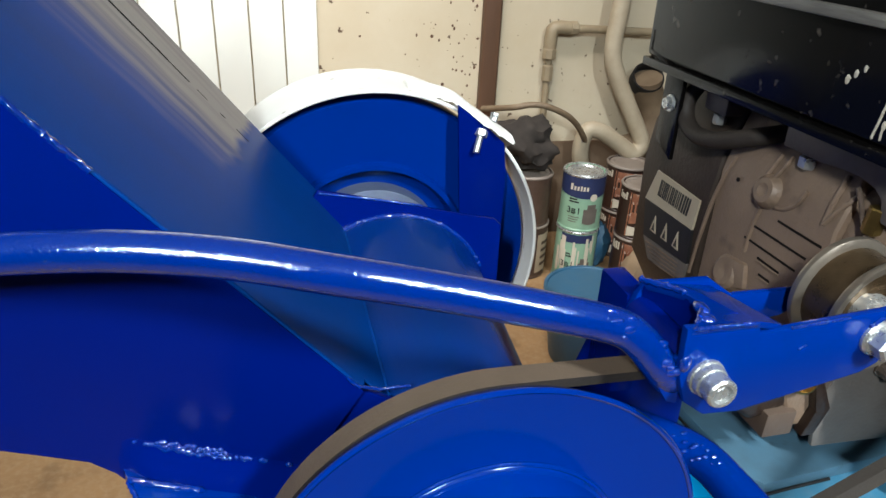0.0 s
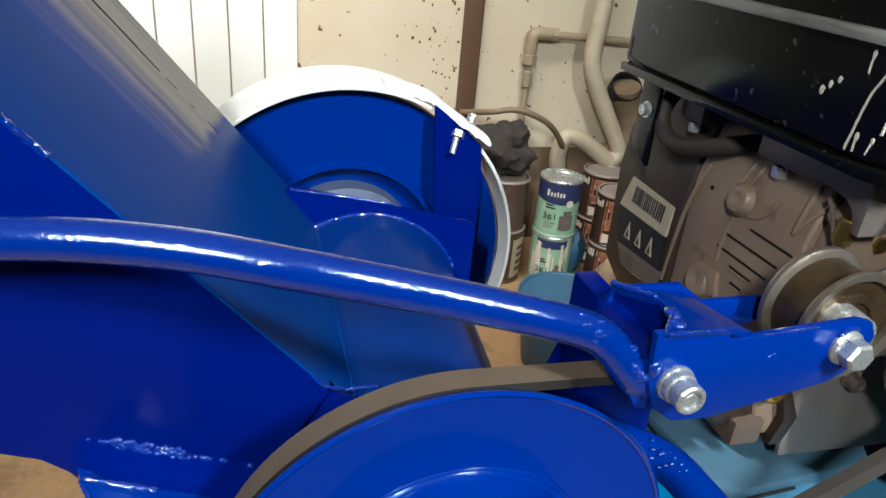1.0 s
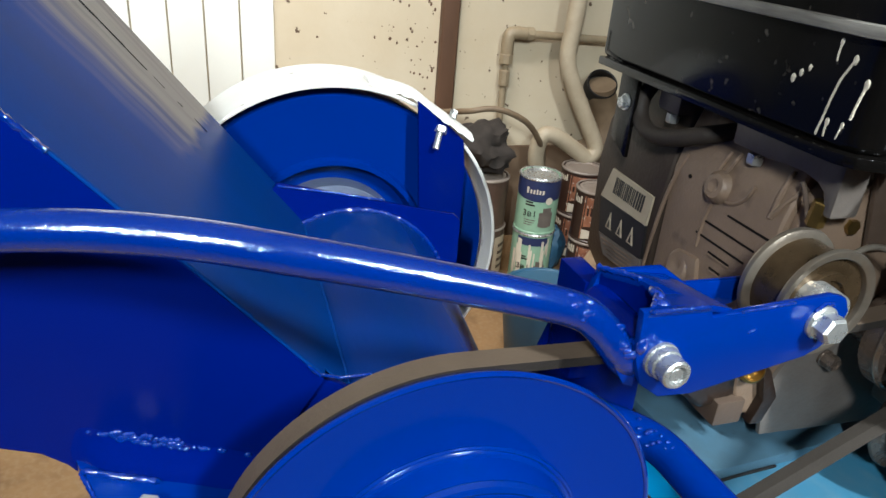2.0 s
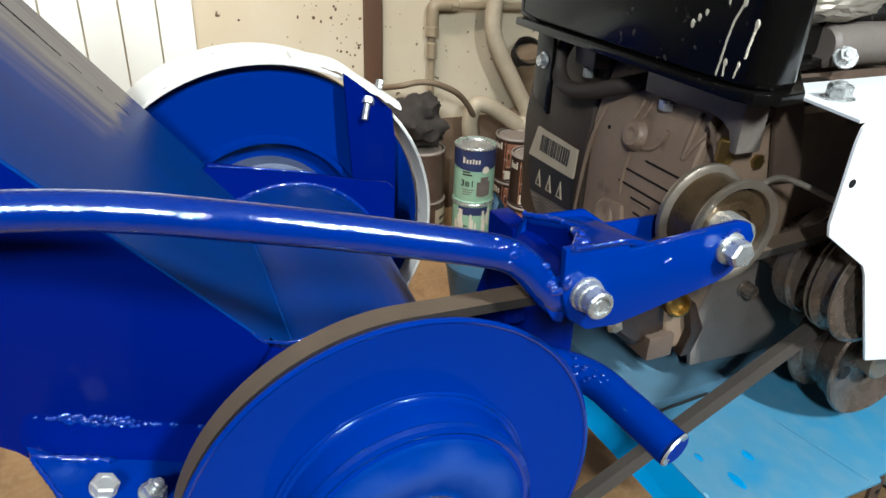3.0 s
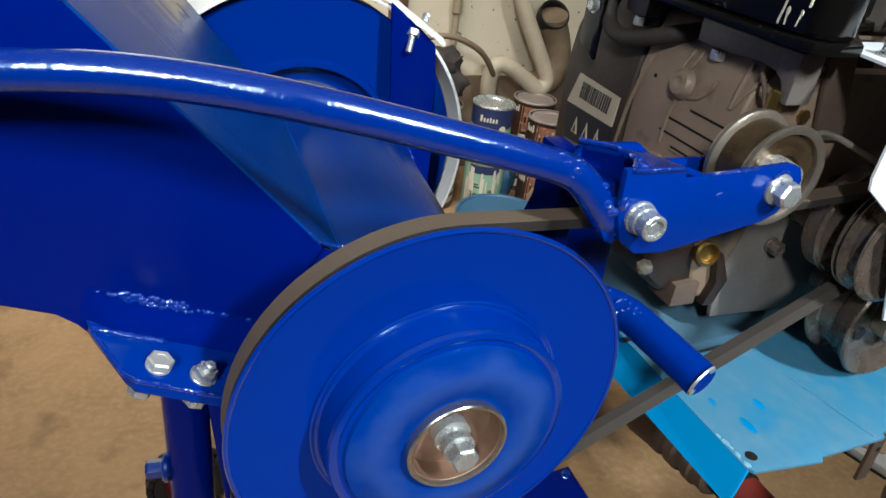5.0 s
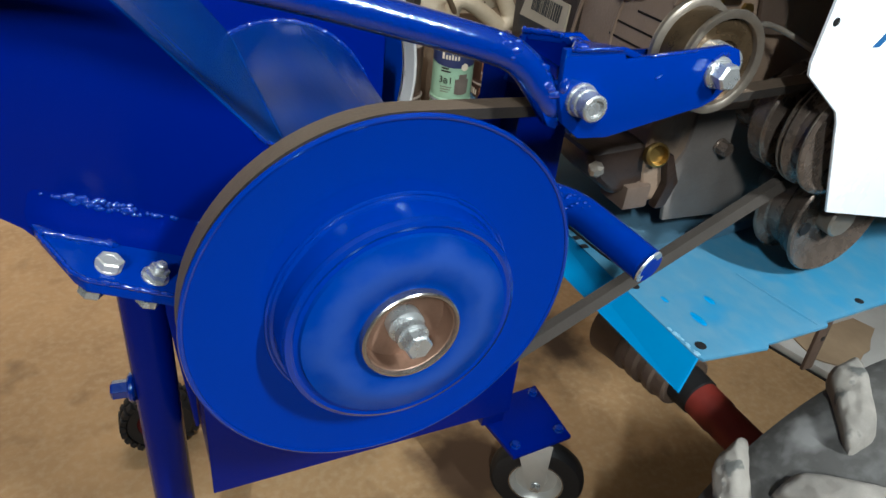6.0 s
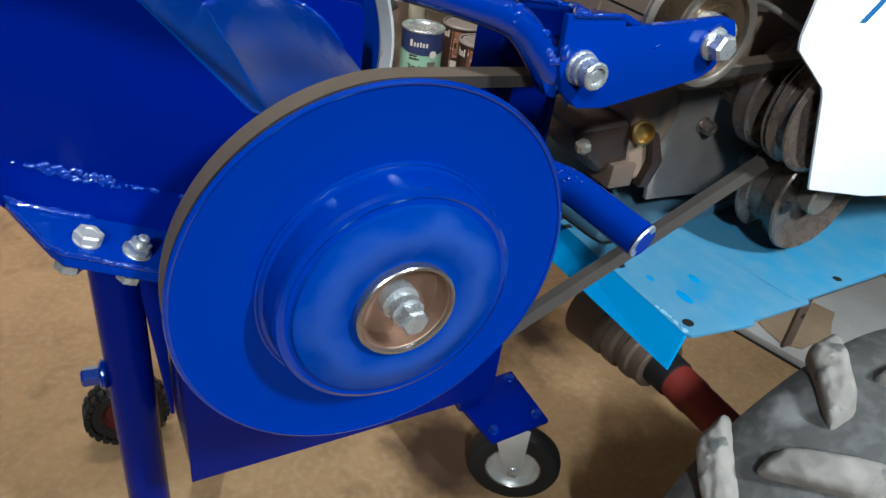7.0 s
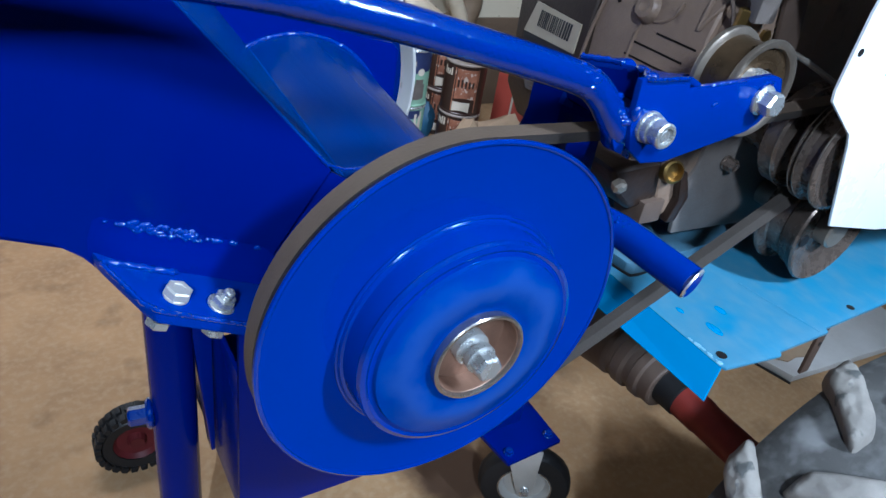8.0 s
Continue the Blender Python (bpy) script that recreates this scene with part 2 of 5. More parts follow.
SCUFFED = material("scuffed_pale_seam", (0.34, 0.31, 0.27), 0.35, second=(0.035, 0.030, 0.026), scale=30, amount=1.0, stretch=(1, 0.22, 2.5), bump=0.3, bump_scale=120, spec=0.2)
TAN_METAL = material("tan_cast_metal", (0.25, 0.19, 0.135), 0.55, 0.2, second=(0.13, 0.09, 0.06), scale=24, amount=0.8, bump=0.25, bump_scale=160)
WELD_SHINE = material("thick_glossy_blue_paint", (0.0, 0.020, 0.20), 0.13, scale=30, amount=0.3, bump=0.2, bump_scale=330, rough_var=0.03, spec=1.0, sheen=(0.8, 0.95, 1.0), coat=1.0)
BLUE_EDGE = material("polished_blue_edge", (0.0, 0.0195, 0.19), 0.17, scale=30, amount=0.3, bump=0.05, rough_var=0.03, spec=1.0, sheen=(0.5, 0.85, 1.0), coat=0.6)
OLD_WHITE = material("dirty_white_board", (0.46, 0.44, 0.41), 0.6, second=(0.30, 0.27, 0.24), scale=7, amount=0.8, bump=0.15, bump_scale=60)
TAN = material("tan_cardboard", (0.33, 0.23, 0.14), 0.8, second=(0.20, 0.13, 0.075), scale=14, amount=0.8, bump=0.25, bump_scale=90)
RED_BOX = material("red_card", (0.42, 0.07, 0.045), 0.6, second=(0.26, 0.04, 0.025), scale=14, amount=0.7, bump=0.15, bump_scale=80)
GREY_LID = material("dull_grey_lid", (0.30, 0.25, 0.21), 0.55, 0.2, second=(0.19, 0.14, 0.11), scale=24, amount=0.8, bump=0.15, bump_scale=120)
DARK_BROWN = material("dark_brown_label", (0.040, 0.018, 0.012), 0.35, second=(0.018, 0.009, 0.007), scale=24, amount=0.8, bump=0.05)
YELLOW = material("yellow_sticker", (0.62, 0.40, 0.03), 0.45, second=(0.45, 0.28, 0.02), scale=20, amount=0.6, bump=0.03)
PINK_RIM = material("red_plastic_rim", (0.10, 0.012, 0.014), 0.5, second=(0.04, 0.008, 0.008), scale=20, amount=0.8, bump=0.1, spec=0.2)


def worn_or_shaded_patch(m, centre, squash, rings, colour, noise_scale, wobble):
    """Adds a worn, stained or shaded patch of one colour round a centre: rings holds the four radii between which it
    comes and goes.
    """
    t, nodes = m.node_tree.links, m.node_tree.nodes
    b = nodes["Principled BSDF"]
    old = b.inputs["Base Color"].links[0].from_socket
    co, mp = nodes.new("ShaderNodeTexCoord"), nodes.new("ShaderNodeMapping")
    mp.inputs["Location"].default_value = tuple(-c * k for c, k in zip(centre, squash))
    mp.inputs["Scale"].default_value = squash
    t.new(co.outputs["Object"], mp.inputs["Vector"])
    far = nodes.new("ShaderNodeVectorMath")
    far.operation = "LENGTH"
    t.new(mp.outputs[0], far.inputs[0])
    ns = nodes.new("ShaderNodeTexNoise")
    ns.inputs["Scale"].default_value, ns.inputs["Detail"].default_value = noise_scale, 5
    t.new(co.outputs["Object"], ns.inputs["Vector"])
    add = nodes.new("ShaderNodeMath")
    add.operation = "MULTIPLY_ADD"
    t.new(ns.outputs["Fac"], add.inputs[0])
    add.inputs[1].default_value = wobble
    t.new(far.outputs["Value"], add.inputs[2])
    mask = None
    for lo, hi, a, z in ((rings[0], rings[1], 0, 1), (rings[2], rings[3], 1, 0)):
        r = nodes.new("ShaderNodeMapRange")
        r.interpolation_type = "SMOOTHSTEP"
        r.inputs[1].default_value, r.inputs[2].default_value, r.inputs[3].default_value, r.inputs[4].default_value = lo, hi, a, z
        t.new(add.outputs[0], r.inputs[0])
        if mask is None:
            mask = r
        else:
            mul = nodes.new("ShaderNodeMath")
            mul.operation = "MULTIPLY"
            t.new(mask.outputs[0], mul.inputs[0])
            t.new(r.outputs[0], mul.inputs[1])
            mask = mul
    mix = nodes.new("ShaderNodeMix")
    mix.data_type = "RGBA"
    t.new(mask.outputs[0], mix.inputs[0])
    t.new(old, mix.inputs[6])
    mix.inputs[7].default_value = (*colour, 1)
    t.new(mix.outputs[2], b.inputs["Base Color"])


def grey_strip(m, colour, dark):
    """Turns the colour of the chute's top sheet a streaky grey along its far side, above a ragged end."""
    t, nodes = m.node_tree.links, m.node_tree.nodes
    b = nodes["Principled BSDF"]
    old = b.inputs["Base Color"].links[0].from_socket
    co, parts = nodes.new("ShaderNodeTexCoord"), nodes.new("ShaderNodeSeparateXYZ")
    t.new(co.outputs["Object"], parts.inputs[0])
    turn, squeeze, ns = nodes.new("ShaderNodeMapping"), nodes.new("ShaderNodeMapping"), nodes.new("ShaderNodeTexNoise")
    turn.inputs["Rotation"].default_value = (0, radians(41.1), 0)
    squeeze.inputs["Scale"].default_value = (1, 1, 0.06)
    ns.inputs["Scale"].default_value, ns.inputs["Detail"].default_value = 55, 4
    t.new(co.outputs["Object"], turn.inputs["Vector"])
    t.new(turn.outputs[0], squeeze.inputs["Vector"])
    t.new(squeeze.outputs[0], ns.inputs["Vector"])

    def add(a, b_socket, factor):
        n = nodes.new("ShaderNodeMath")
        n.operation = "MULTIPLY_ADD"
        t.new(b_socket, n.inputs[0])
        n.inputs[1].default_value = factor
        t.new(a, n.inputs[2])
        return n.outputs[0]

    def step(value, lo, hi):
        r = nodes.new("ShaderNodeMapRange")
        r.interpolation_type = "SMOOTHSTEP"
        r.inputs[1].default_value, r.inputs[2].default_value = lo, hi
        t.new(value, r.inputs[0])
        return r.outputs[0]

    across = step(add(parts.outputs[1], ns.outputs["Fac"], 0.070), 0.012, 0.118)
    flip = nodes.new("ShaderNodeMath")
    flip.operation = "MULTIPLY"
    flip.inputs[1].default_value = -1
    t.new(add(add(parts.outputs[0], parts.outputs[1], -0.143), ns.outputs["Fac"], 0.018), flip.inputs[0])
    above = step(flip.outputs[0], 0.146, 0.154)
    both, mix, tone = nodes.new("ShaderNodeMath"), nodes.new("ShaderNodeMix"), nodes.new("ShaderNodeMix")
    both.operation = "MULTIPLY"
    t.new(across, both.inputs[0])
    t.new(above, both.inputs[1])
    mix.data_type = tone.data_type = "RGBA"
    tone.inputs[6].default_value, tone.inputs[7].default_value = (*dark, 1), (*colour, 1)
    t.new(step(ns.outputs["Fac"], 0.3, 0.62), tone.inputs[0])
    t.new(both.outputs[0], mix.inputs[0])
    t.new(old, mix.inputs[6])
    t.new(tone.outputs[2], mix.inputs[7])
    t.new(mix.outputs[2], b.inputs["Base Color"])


grey_strip(BLUE_STREAKED, (0.21, 0.185, 0.175), (0.13, 0.115, 0.12))
# rubbed ring round the hub
worn_or_shaded_patch(BLUE_WORN, (0.0, -0.25, 0.703), (1, 0, 1), (0.060, 0.079, 0.081, 0.102), (0.013, 0.042, 0.195), 30, 0.038)
worn_or_shaded_patch(CYAN, (0.03, 0.17, 0.05), (1, 1.5, 0), (-1.0, -0.9, 0.20, 0.36), (0.045, 0.085, 0.115), 16, 0.16)
# oil soaked into the floor under the machine, with the gearbox's shade painted in
worn_or_shaded_patch(CONCRETE, (0.66, 0.57, 0.0), (1, 1, 1), (-1.0, -0.9, 0.13, 0.27), (0.030, 0.016, 0.008), 9, 0.22)
# oil soaked into the floor by the caster
worn_or_shaded_patch(CONCRETE, (0.33, 0.33, 0.0), (1, 1, 1), (-1.0, -0.9, 0.12, 0.20), (0.060, 0.032, 0.017), 14, 0.12)


# ---- building helpers ----
BASE = {}


def thing(name, base, label, category, group="", kind=""):
    e = new(name)
    e.empty_display_size = 0.05
    e.matrix_world = FRAME @ Matrix.Translation(base)
    BASE[e.name] = Vector(base)
    return tagged(e, label, category, group, kind)


def to_mesh(name, bm, mat, base, angle=35):
    bmesh.ops.recalc_face_normals(bm, faces=bm.faces)
    bmesh.ops.translate(bm, verts=bm.verts, vec=-Vector(base))
    me = bpy.data.meshes.new(name)
    bm.to_mesh(me)
    bm.free()
    me.polygons.foreach_set("use_smooth", [True] * len(me.polygons))
    me.set_sharp_from_angle(angle=radians(angle))
    me.materials.append(mat)
    return me


def part(name, bm, mat, parent, label="", angle=35):
    ob = new(name, to_mesh(name, bm, mat, BASE[parent.name], angle))
    ob.parent = parent
    BASE[ob.name] = BASE[parent.name]
    return tagged(ob, label)


def solid(name, bm, mat, base, label, category, kind="structure", group="", angle=35):
    ob = new(name, to_mesh(name, bm, mat, base, angle))
    ob.matrix_world = FRAME @ Matrix.Translation(base)
    BASE[ob.name] = Vector(base)
    return tagged(ob, label, category, group, kind)


def bevel(bm, width, seg=2, angle=30):
    edges = [e for e in bm.edges if len(e.link_faces) == 2 and e.calc_face_angle(0) > radians(angle)]
    if edges:
        bmesh.ops.bevel(bm, geom=edges, offset=width, segments=seg, profile=0.6, affect="EDGES", clamp_overlap=True)
    return bm


def box(lo, hi, bev=0.0, bm=None, seg=2):
    one = bmesh.new()
    bmesh.ops.create_cube(one, size=1)
    size, mid = Vector(hi) - Vector(lo), (Vector(hi) + Vector(lo)) / 2
    for v in one.verts:
        v.co = Vector(v.co[k] * size[k] + mid[k] for k in range(3))
    if bev:
        bevel(one, bev, seg)
    return join(bm, one)


def join(bm, one):
    if bm is None:
        return one
    me = bpy.data.meshes.new("join")
    one.to_mesh(me)
    one.free()
    bm.from_mesh(me)
    bpy.data.meshes.remove(me)
    return bm


def prism(poly, axis, a, b, bev=0.0, bm=None, seg=2):
    """A flat outline drawn across one axis and given thickness from a to b along it."""
    put = {"y": lambda p, h: (p[0], h, p[1]), "z": lambda p, h: (p[0], p[1], h), "x": lambda p, h: (h, p[0], p[1])}[axis]
    one = bmesh.new()
    lower = [one.verts.new(put(p, a)) for p in poly]
    upper = [one.verts.new(put(p, b)) for p in poly]
    one.faces.new(lower)
    one.faces.new(upper[::-1])
    for k in range(len(poly)):
        one.faces.new((lower[k], upper[k], upper[k - 1], lower[k - 1]))
    bmesh.ops.recalc_face_normals(one, faces=one.faces)
    if bev:
        bevel(one, bev, seg)
    return join(bm, one)


def lathe(profile, origin, axis=(0, 1, 0), segs=48, bm=None, closed=False):
    """profile: rows of radius and place along the axis."""
    one = bmesh.new()
    q = Vector((0, 0, 1)).rotation_difference(Vector(axis).normalized())
    rings = []
    for rad, h in profile:
        if rad < 1e-6:
            rings.append([one.verts.new(Vector(origin) + q @ Vector((0, 0, h)))])
        else:
            rings.append([one.verts.new(Vector(origin) + q @ Vector((rad * math.cos(2 * math.pi * k / segs), rad * math.sin(2 * math.pi * k / segs), h)))
                          for k in range(segs)])
    pairs = list(zip(rings[:-1], rings[1:])) + ([(rings[-1], rings[0])] if closed else [])
    for a, b in pairs:
        for k in range(segs):
            n = (k + 1) % segs
            if len(a) == 1 and len(b) > 1:
                one.faces.new((a[0], b[k], b[n]))
            elif len(b) == 1 and len(a) > 1:
                one.faces.new((a[k], a[n], b[0]))
            elif len(a) > 1:
                one.faces.new((a[k], a[n], b[n], b[k]))
    if not closed:
        for ring in (rings[0], rings[-1]):
            if len(ring) > 2:
                one.faces.new(ring)
    bmesh.ops.recalc_face_normals(one, faces=one.faces)
    return join(bm, one)


def rod(p0, p1, r0, r1=None, segs=24, bm=None, edge=0.0):
    v = Vector(p1) - Vector(p0)
    n, r1 = v.length, r0 if r1 is None else r1
    prof = [(r0 - edge, 0), (r0, edge), (r1, n - edge), (r1 - edge, n)] if edge else [(r0, 0), (r1, n)]
    return lathe(prof, p0, v, segs, bm)


def smooth_path(points, steps=8):
    pts = [Vector(p) for p in points]
    pts = [pts[0] * 2 - pts[1], *pts, pts[-1] * 2 - pts[-2]]
    out = []
    for a, b, c, d in zip(pts, pts[1:], pts[2:], pts[3:]):
        for k in range(steps):
            s = k / steps
            out.append(0.5 * (2 * b + (c - a) * s + (2 * a - 5 * b + 4 * c - d) * s * s + (3 * b - a - 3 * c + d) * s ** 3))
    return out + [pts[-2]]


def tube(points, radius, segs=16, steps=8, bm=None, rib=0.0):
    one = bmesh.new()
    path = smooth_path(points, steps)
    side, rings = None, []
    for k, p in enumerate(path):
        ahead = (path[min(k + 1, len(path) - 1)] - path[max(k - 1, 0)]).normalized()
        side = ahead.orthogonal().normalized() if side is None else (side - ahead * side.dot(ahead)).normalized()
        up = ahead.cross(side)
        rr = (radius[0] + (radius[1] - radius[0]) * k / (len(path) - 1)) if isinstance(radius, tuple) else radius
        rr += rib * (k % 2)
        rings.append([one.verts.new(p + rr * (math.cos(2 * math.pi * j / segs) * side + math.sin(2 * math.pi * j / segs) * up)) for j in range(segs)])
    for a, b in zip(rings[:-1], rings[1:]):
        for j in range(segs):
            one.faces.new((a[j], a[(j + 1) % segs], b[(j + 1) % segs], b[j]))
    one.faces.new(rings[0])
    one.faces.new(rings[-1])
    bmesh.ops.recalc_face_normals(one, faces=one.faces)
    return join(bm, one)


def weld(points, size, seed=1, bm=None):
    """A lumpy hand-laid bead along the points."""
    rnd = random.Random(seed)
    pts = [Vector(p) for p in points]
    line = []
    for a, b in zip(pts[:-1], pts[1:]):
        n = max(2, int((b - a).length / (size * 0.7)))
        line += [a.lerp(b, k / n) for k in range(n)]
    line.append(pts[-1])
    one, rings, side = bmesh.new(), [], None
    for k, p in enumerate(line):
        ahead = (line[min(k + 1, len(line) - 1)] - line[max(k - 1, 0)]).normalized()
        side = ahead.orthogonal().normalized() if side is None else (side - ahead * side.dot(ahead)).normalized()
        up = ahead.cross(side)
        r = size * (0.9 + 0.13 * math.sin(k * 1.9 + rnd.uniform(-0.6, 0.6))) * (0.45 if k in (0, len(line) - 1) else 1)
        q = p + Vector(rnd.uniform(-1, 1) for _ in range(3)) * size * 0.14
        rings.append([one.verts.new(q + r * (math.cos(math.tau * j / 10) * side + math.sin(math.tau * j / 10) * up) * rnd.uniform(0.93, 1.07)) for j in range(10)])
    for a, b in zip(rings[:-1], rings[1:]):
        for j in range(10):
            one.faces.new((a[j], a[(j + 1) % 10], b[(j + 1) % 10], b[j]))
    one.faces.new(rings[0])
    one.faces.new(rings[-1])
    return join(bm, one)


def blob(at, size, bm=None):
    """A small rounded lump of the given half sizes."""
    one = bmesh.new()
    bmesh.ops.create_icosphere(one, subdivisions=2, radius=1.0)
    for v in one.verts:
        v.co = Vector(at) + Vector(v.co[k] * size[k] for k in range(3))
    return join(bm, one)


def slab(outline, height, thick, bev=0.0, bm=None):
    """A plate over an outline in x and y whose top lies at height(x, y)."""
    one = bmesh.new()
    top = [one.verts.new((x, y, height(x, y))) for x, y in outline]
    low = [one.verts.new((x, y, height(x, y) - thick)) for x, y in outline]
    one.faces.new(top)
    one.faces.new(low[::-1])
    for k in range(len(top)):
        one.faces.new((top[k - 1], top[k], low[k], low[k - 1]))
    bmesh.ops.recalc_face_normals(one, faces=one.faces)
    if bev:
        bevel(one, bev)
    return join(bm, one)


def turned(bm, centre, degrees):
    bmesh.ops.rotate(bm, verts=bm.verts, cent=Vector(centre), matrix=Matrix.Rotation(radians(degrees), 3, "Z"))
    return bm


def hex_bolt(parent, at, axis, flats=0.017, height=0.007, washer=0.011, stud=0.0, name="bolt", mat=None, label="zinc-plated hexagon bolt"):
    """A hexagon head with its washer, the axis pointing out of the surface at which it sits."""
    a, p = Vector(axis).normalized(), Vector(at)
    bm = lathe([(0.004, -0.0), (washer, 0.0), (washer, 0.0016), (washer - 0.0006, 0.0022), (0.004, 0.0022)], p, a, 28)
    r = flats / 2 / math.cos(math.pi / 6)
    bm = lathe([(r, 0.0022), (r, 0.0022 + height * 0.82), (r * 0.86, 0.0022 + height), (r * 0.5, 0.0022 + height * 1.0), (r * 0.45, height * 0.92 + 0.0022), (0, height * 0.92 + 0.0022)], p, a, 6, bm)
    if stud:
        bm = rod(p, p + a * (height + stud), flats * 0.28, segs=16, bm=bm, edge=0.001)
    return part(name, bm, mat or ZINC, parent, label, angle=25)


# ---- the room ----
solid("floor", box((-3.0, -2.8, -0.12), (3.6, 2.2, 0.0)), CONCRETE, (0, 0, 0), "bare dusty tan concrete floor with dark oil stains and painted-in shade", "floor")
WALL_Y = 1.95
wall_north = solid("wall_north", box((-3.0, WALL_Y, 0), (3.6, WALL_Y + 0.2, 2.7)), PLASTER, (0, WALL_Y, 0), "cream plaster wall, stained and speckled", "wall")
# unseen walls that close the room, made dark to cut bounced light
solid("wall_south", box((-3.0, -2.8, 0), (3.6, -2.6, 2.7)), DIM_WALL, (0, -2.6, 0), "added unseen wall, dark to cut bounced light", "wall")
solid("wall_west", box((-3.2, -2.8, 0), (-3.0, 2.15, 2.7)), DIM_WALL, (-3.0, 0, 0), "added unseen wall, dark to cut bounced light", "wall")
solid("wall_east", box((3.6, -2.8, 0), (3.8, 2.15, 2.7)), DIM_WALL, (3.6, 0, 0), "added unseen wall, dark to cut bounced light", "wall")
solid("ceiling", box((-3.2, -2.8, 2.7), (3.8, 2.15, 2.85)), CEILING, (0, 0, 2.7), "plain white ceiling", "ceiling")
solid("trim", prism([(0.592, WALL_Y - 0.03), (0.60, WALL_Y - 0.034), (0.645, WALL_Y - 0.034), (0.651, WALL_Y - 0.028), (0.651, WALL_Y - 0.001), (0.592, WALL_Y - 0.001)], "z", 0.0, 2.7, 0.002),
      WOOD, (0.62, WALL_Y, 0), "dark brown painted upright batten on the wall", "batten")

# added panel; its dark brown holds both dirt and the pipes' shade
solid("baseboard", box((0.03, WALL_Y - 0.012, 0.0), (3.6, WALL_Y - 0.0005, 0.36), 0.002), SHADED_BAND, (1.0, WALL_Y, 0), "added dark brown band for dirt and shade low on the wall", "baseboard")

specks = None
rnd = random.Random(3)
for k in range(80):
    size = rnd.uniform(0.0012, 0.0045) * (1.5 if rnd.random() < 0.12 else 1)
    at = (0.59 - abs(rnd.gauss(0, 0.11)), WALL_Y, rnd.uniform(0.45, 1.35))
    specks = blob(at, (size, 0.0008, size * rnd.uniform(0.8, 1.8)), specks)
tagged(part("rust_staining", specks, WOOD, wall_north, "scattered rust-brown specks"), kind="stuff")

# white tongued panels fixed to the wall, one by one
panel_mesh = to_mesh("panel", box((-0.0485, WALL_Y - 0.014, 0.0), (0.0485, WALL_Y - 0.001, 2.69), 0.003), WHITE_PANEL, (0, WALL_Y, 0))
for k in range(31):
    panel = new("panel", panel_mesh)
    panel.parent = wall_north
    panel.location = (0.012 - 0.1015 * k, 0, 0)


# ---- the chipper ----
chipper = thing("wood_chipper", (0.0, 0.25, 0.0), "glossy deep blue home-made wood chipper on casters", "wood chipper")
AXIS_Z = 0.703
C0 = (0.0, 0.0, AXIS_Z)

# housing: front plate, drum, outlet box
part("front_plate", prism([(-0.141, 0.412), (0.212, 0.412), (0.206, 0.80), (0.200, 0.845), (0.135, 0.862), (0.118, 0.850), (0.100, 0.795), (0.04, 0.764), (-0.03, 0.772), (-0.050, 0.786), (-0.074, 0.800), (-0.16, 0.74), (-0.141, 0.70)], "y", 0.100, 0.106, 0.0012), BLUE, chipper)
part("drum", lathe([(0.085, 0.107), (0.091, 0.107), (0.112, 0.372), (0.10, 0.372)], (0, 0, AXIS_Z), (0, 1, 0), 72), BLUE_BRUSHED, chipper)
part("rear_plate", prism([(-0.135, 0.44), (0.128, 0.44), (0.128, 0.795), (0.12, 0.803), (0.082, 0.811), (0.035, 0.823), (-0.078, 0.849), (-0.11, 0.80)], "y", 0.372, 0.378, 0.0012), BLUE, chipper)
part("outlet_box", prism([(-0.139, 0.412), (-0.135, 0.412), (-0.135, 0.60), (-0.139, 0.60)], "y", 0.106, 0.372, 0.001,
     prism([(0.206, 0.412), (0.210, 0.412), (0.210, 0.575), (0.206, 0.575)], "y", 0.106, 0.372, 0.001, box((-0.135, 0.106, 0.415), (0.206, 0.372, 0.419)))), BLUE, chipper)

# infeed chute
NEAR, FAR = 0.097, 0.40
chute = part("chute_near_side", prism([(-0.072, 0.803), (-0.262, 1.020), (-0.56, 1.362), (-0.72, 1.20), (-0.64, 0.905), (-0.313, 0.791), (-0.262, 0.772), (-0.246, 0.758), (-0.232, 0.738), (-0.12, 0.728)], "y", NEAR - 0.004, NEAR, 0.001), BLUE, chipper)
part("chute_far_side", prism([(-0.046, 0.797), (-0.131, 0.900), (-0.235, 1.030), (-0.55, 1.424), (-0.72, 1.25), (-0.62, 0.91), (-0.25, 0.765), (-0.12, 0.72)], "y", FAR, FAR + 0.004, 0.001), BLUE, chipper)
bm = bmesh.new()
N_ROW = 14
top_rows = []
for i in range(N_ROW + 1):
    s = i / N_ROW
    near = Vector((-0.072, NEAR, 0.803)).lerp(Vector((-0.56, NEAR, 1.362)), s)
    far = Vector((-0.046, FAR, 0.797)).lerp(Vector((-0.55, FAR, 1.424)), s)
    top_rows.append((near, far))
near_n = Vector((0.755, 0, 0.656)) * 0.0016
for lift in (0, 1):
    for near, far in top_rows:
        bm.verts.new(near + near_n * lift)
        bm.verts.new(far + near_n * lift)
bm.verts.ensure_lookup_table()
n2 = 2 * (N_ROW + 1)
for i in range(N_ROW):
    for o in (0, n2):
        bm.faces.new([bm.verts[o + 2 * i + k] for k in (0, 1, 3, 2)])
    bm.faces.new([bm.verts[k] for k in (2 * i, 2 * i + 2, n2 + 2 * i + 2, n2 + 2 * i)])
    bm.faces.new([bm.verts[k] for k in (2 * i + 1, 2 * i + 3, n2 + 2 * i + 3, n2 + 2 * i + 1)])
bm.faces.new([bm.verts[k] for k in (0, 1, n2 + 1, n2)])
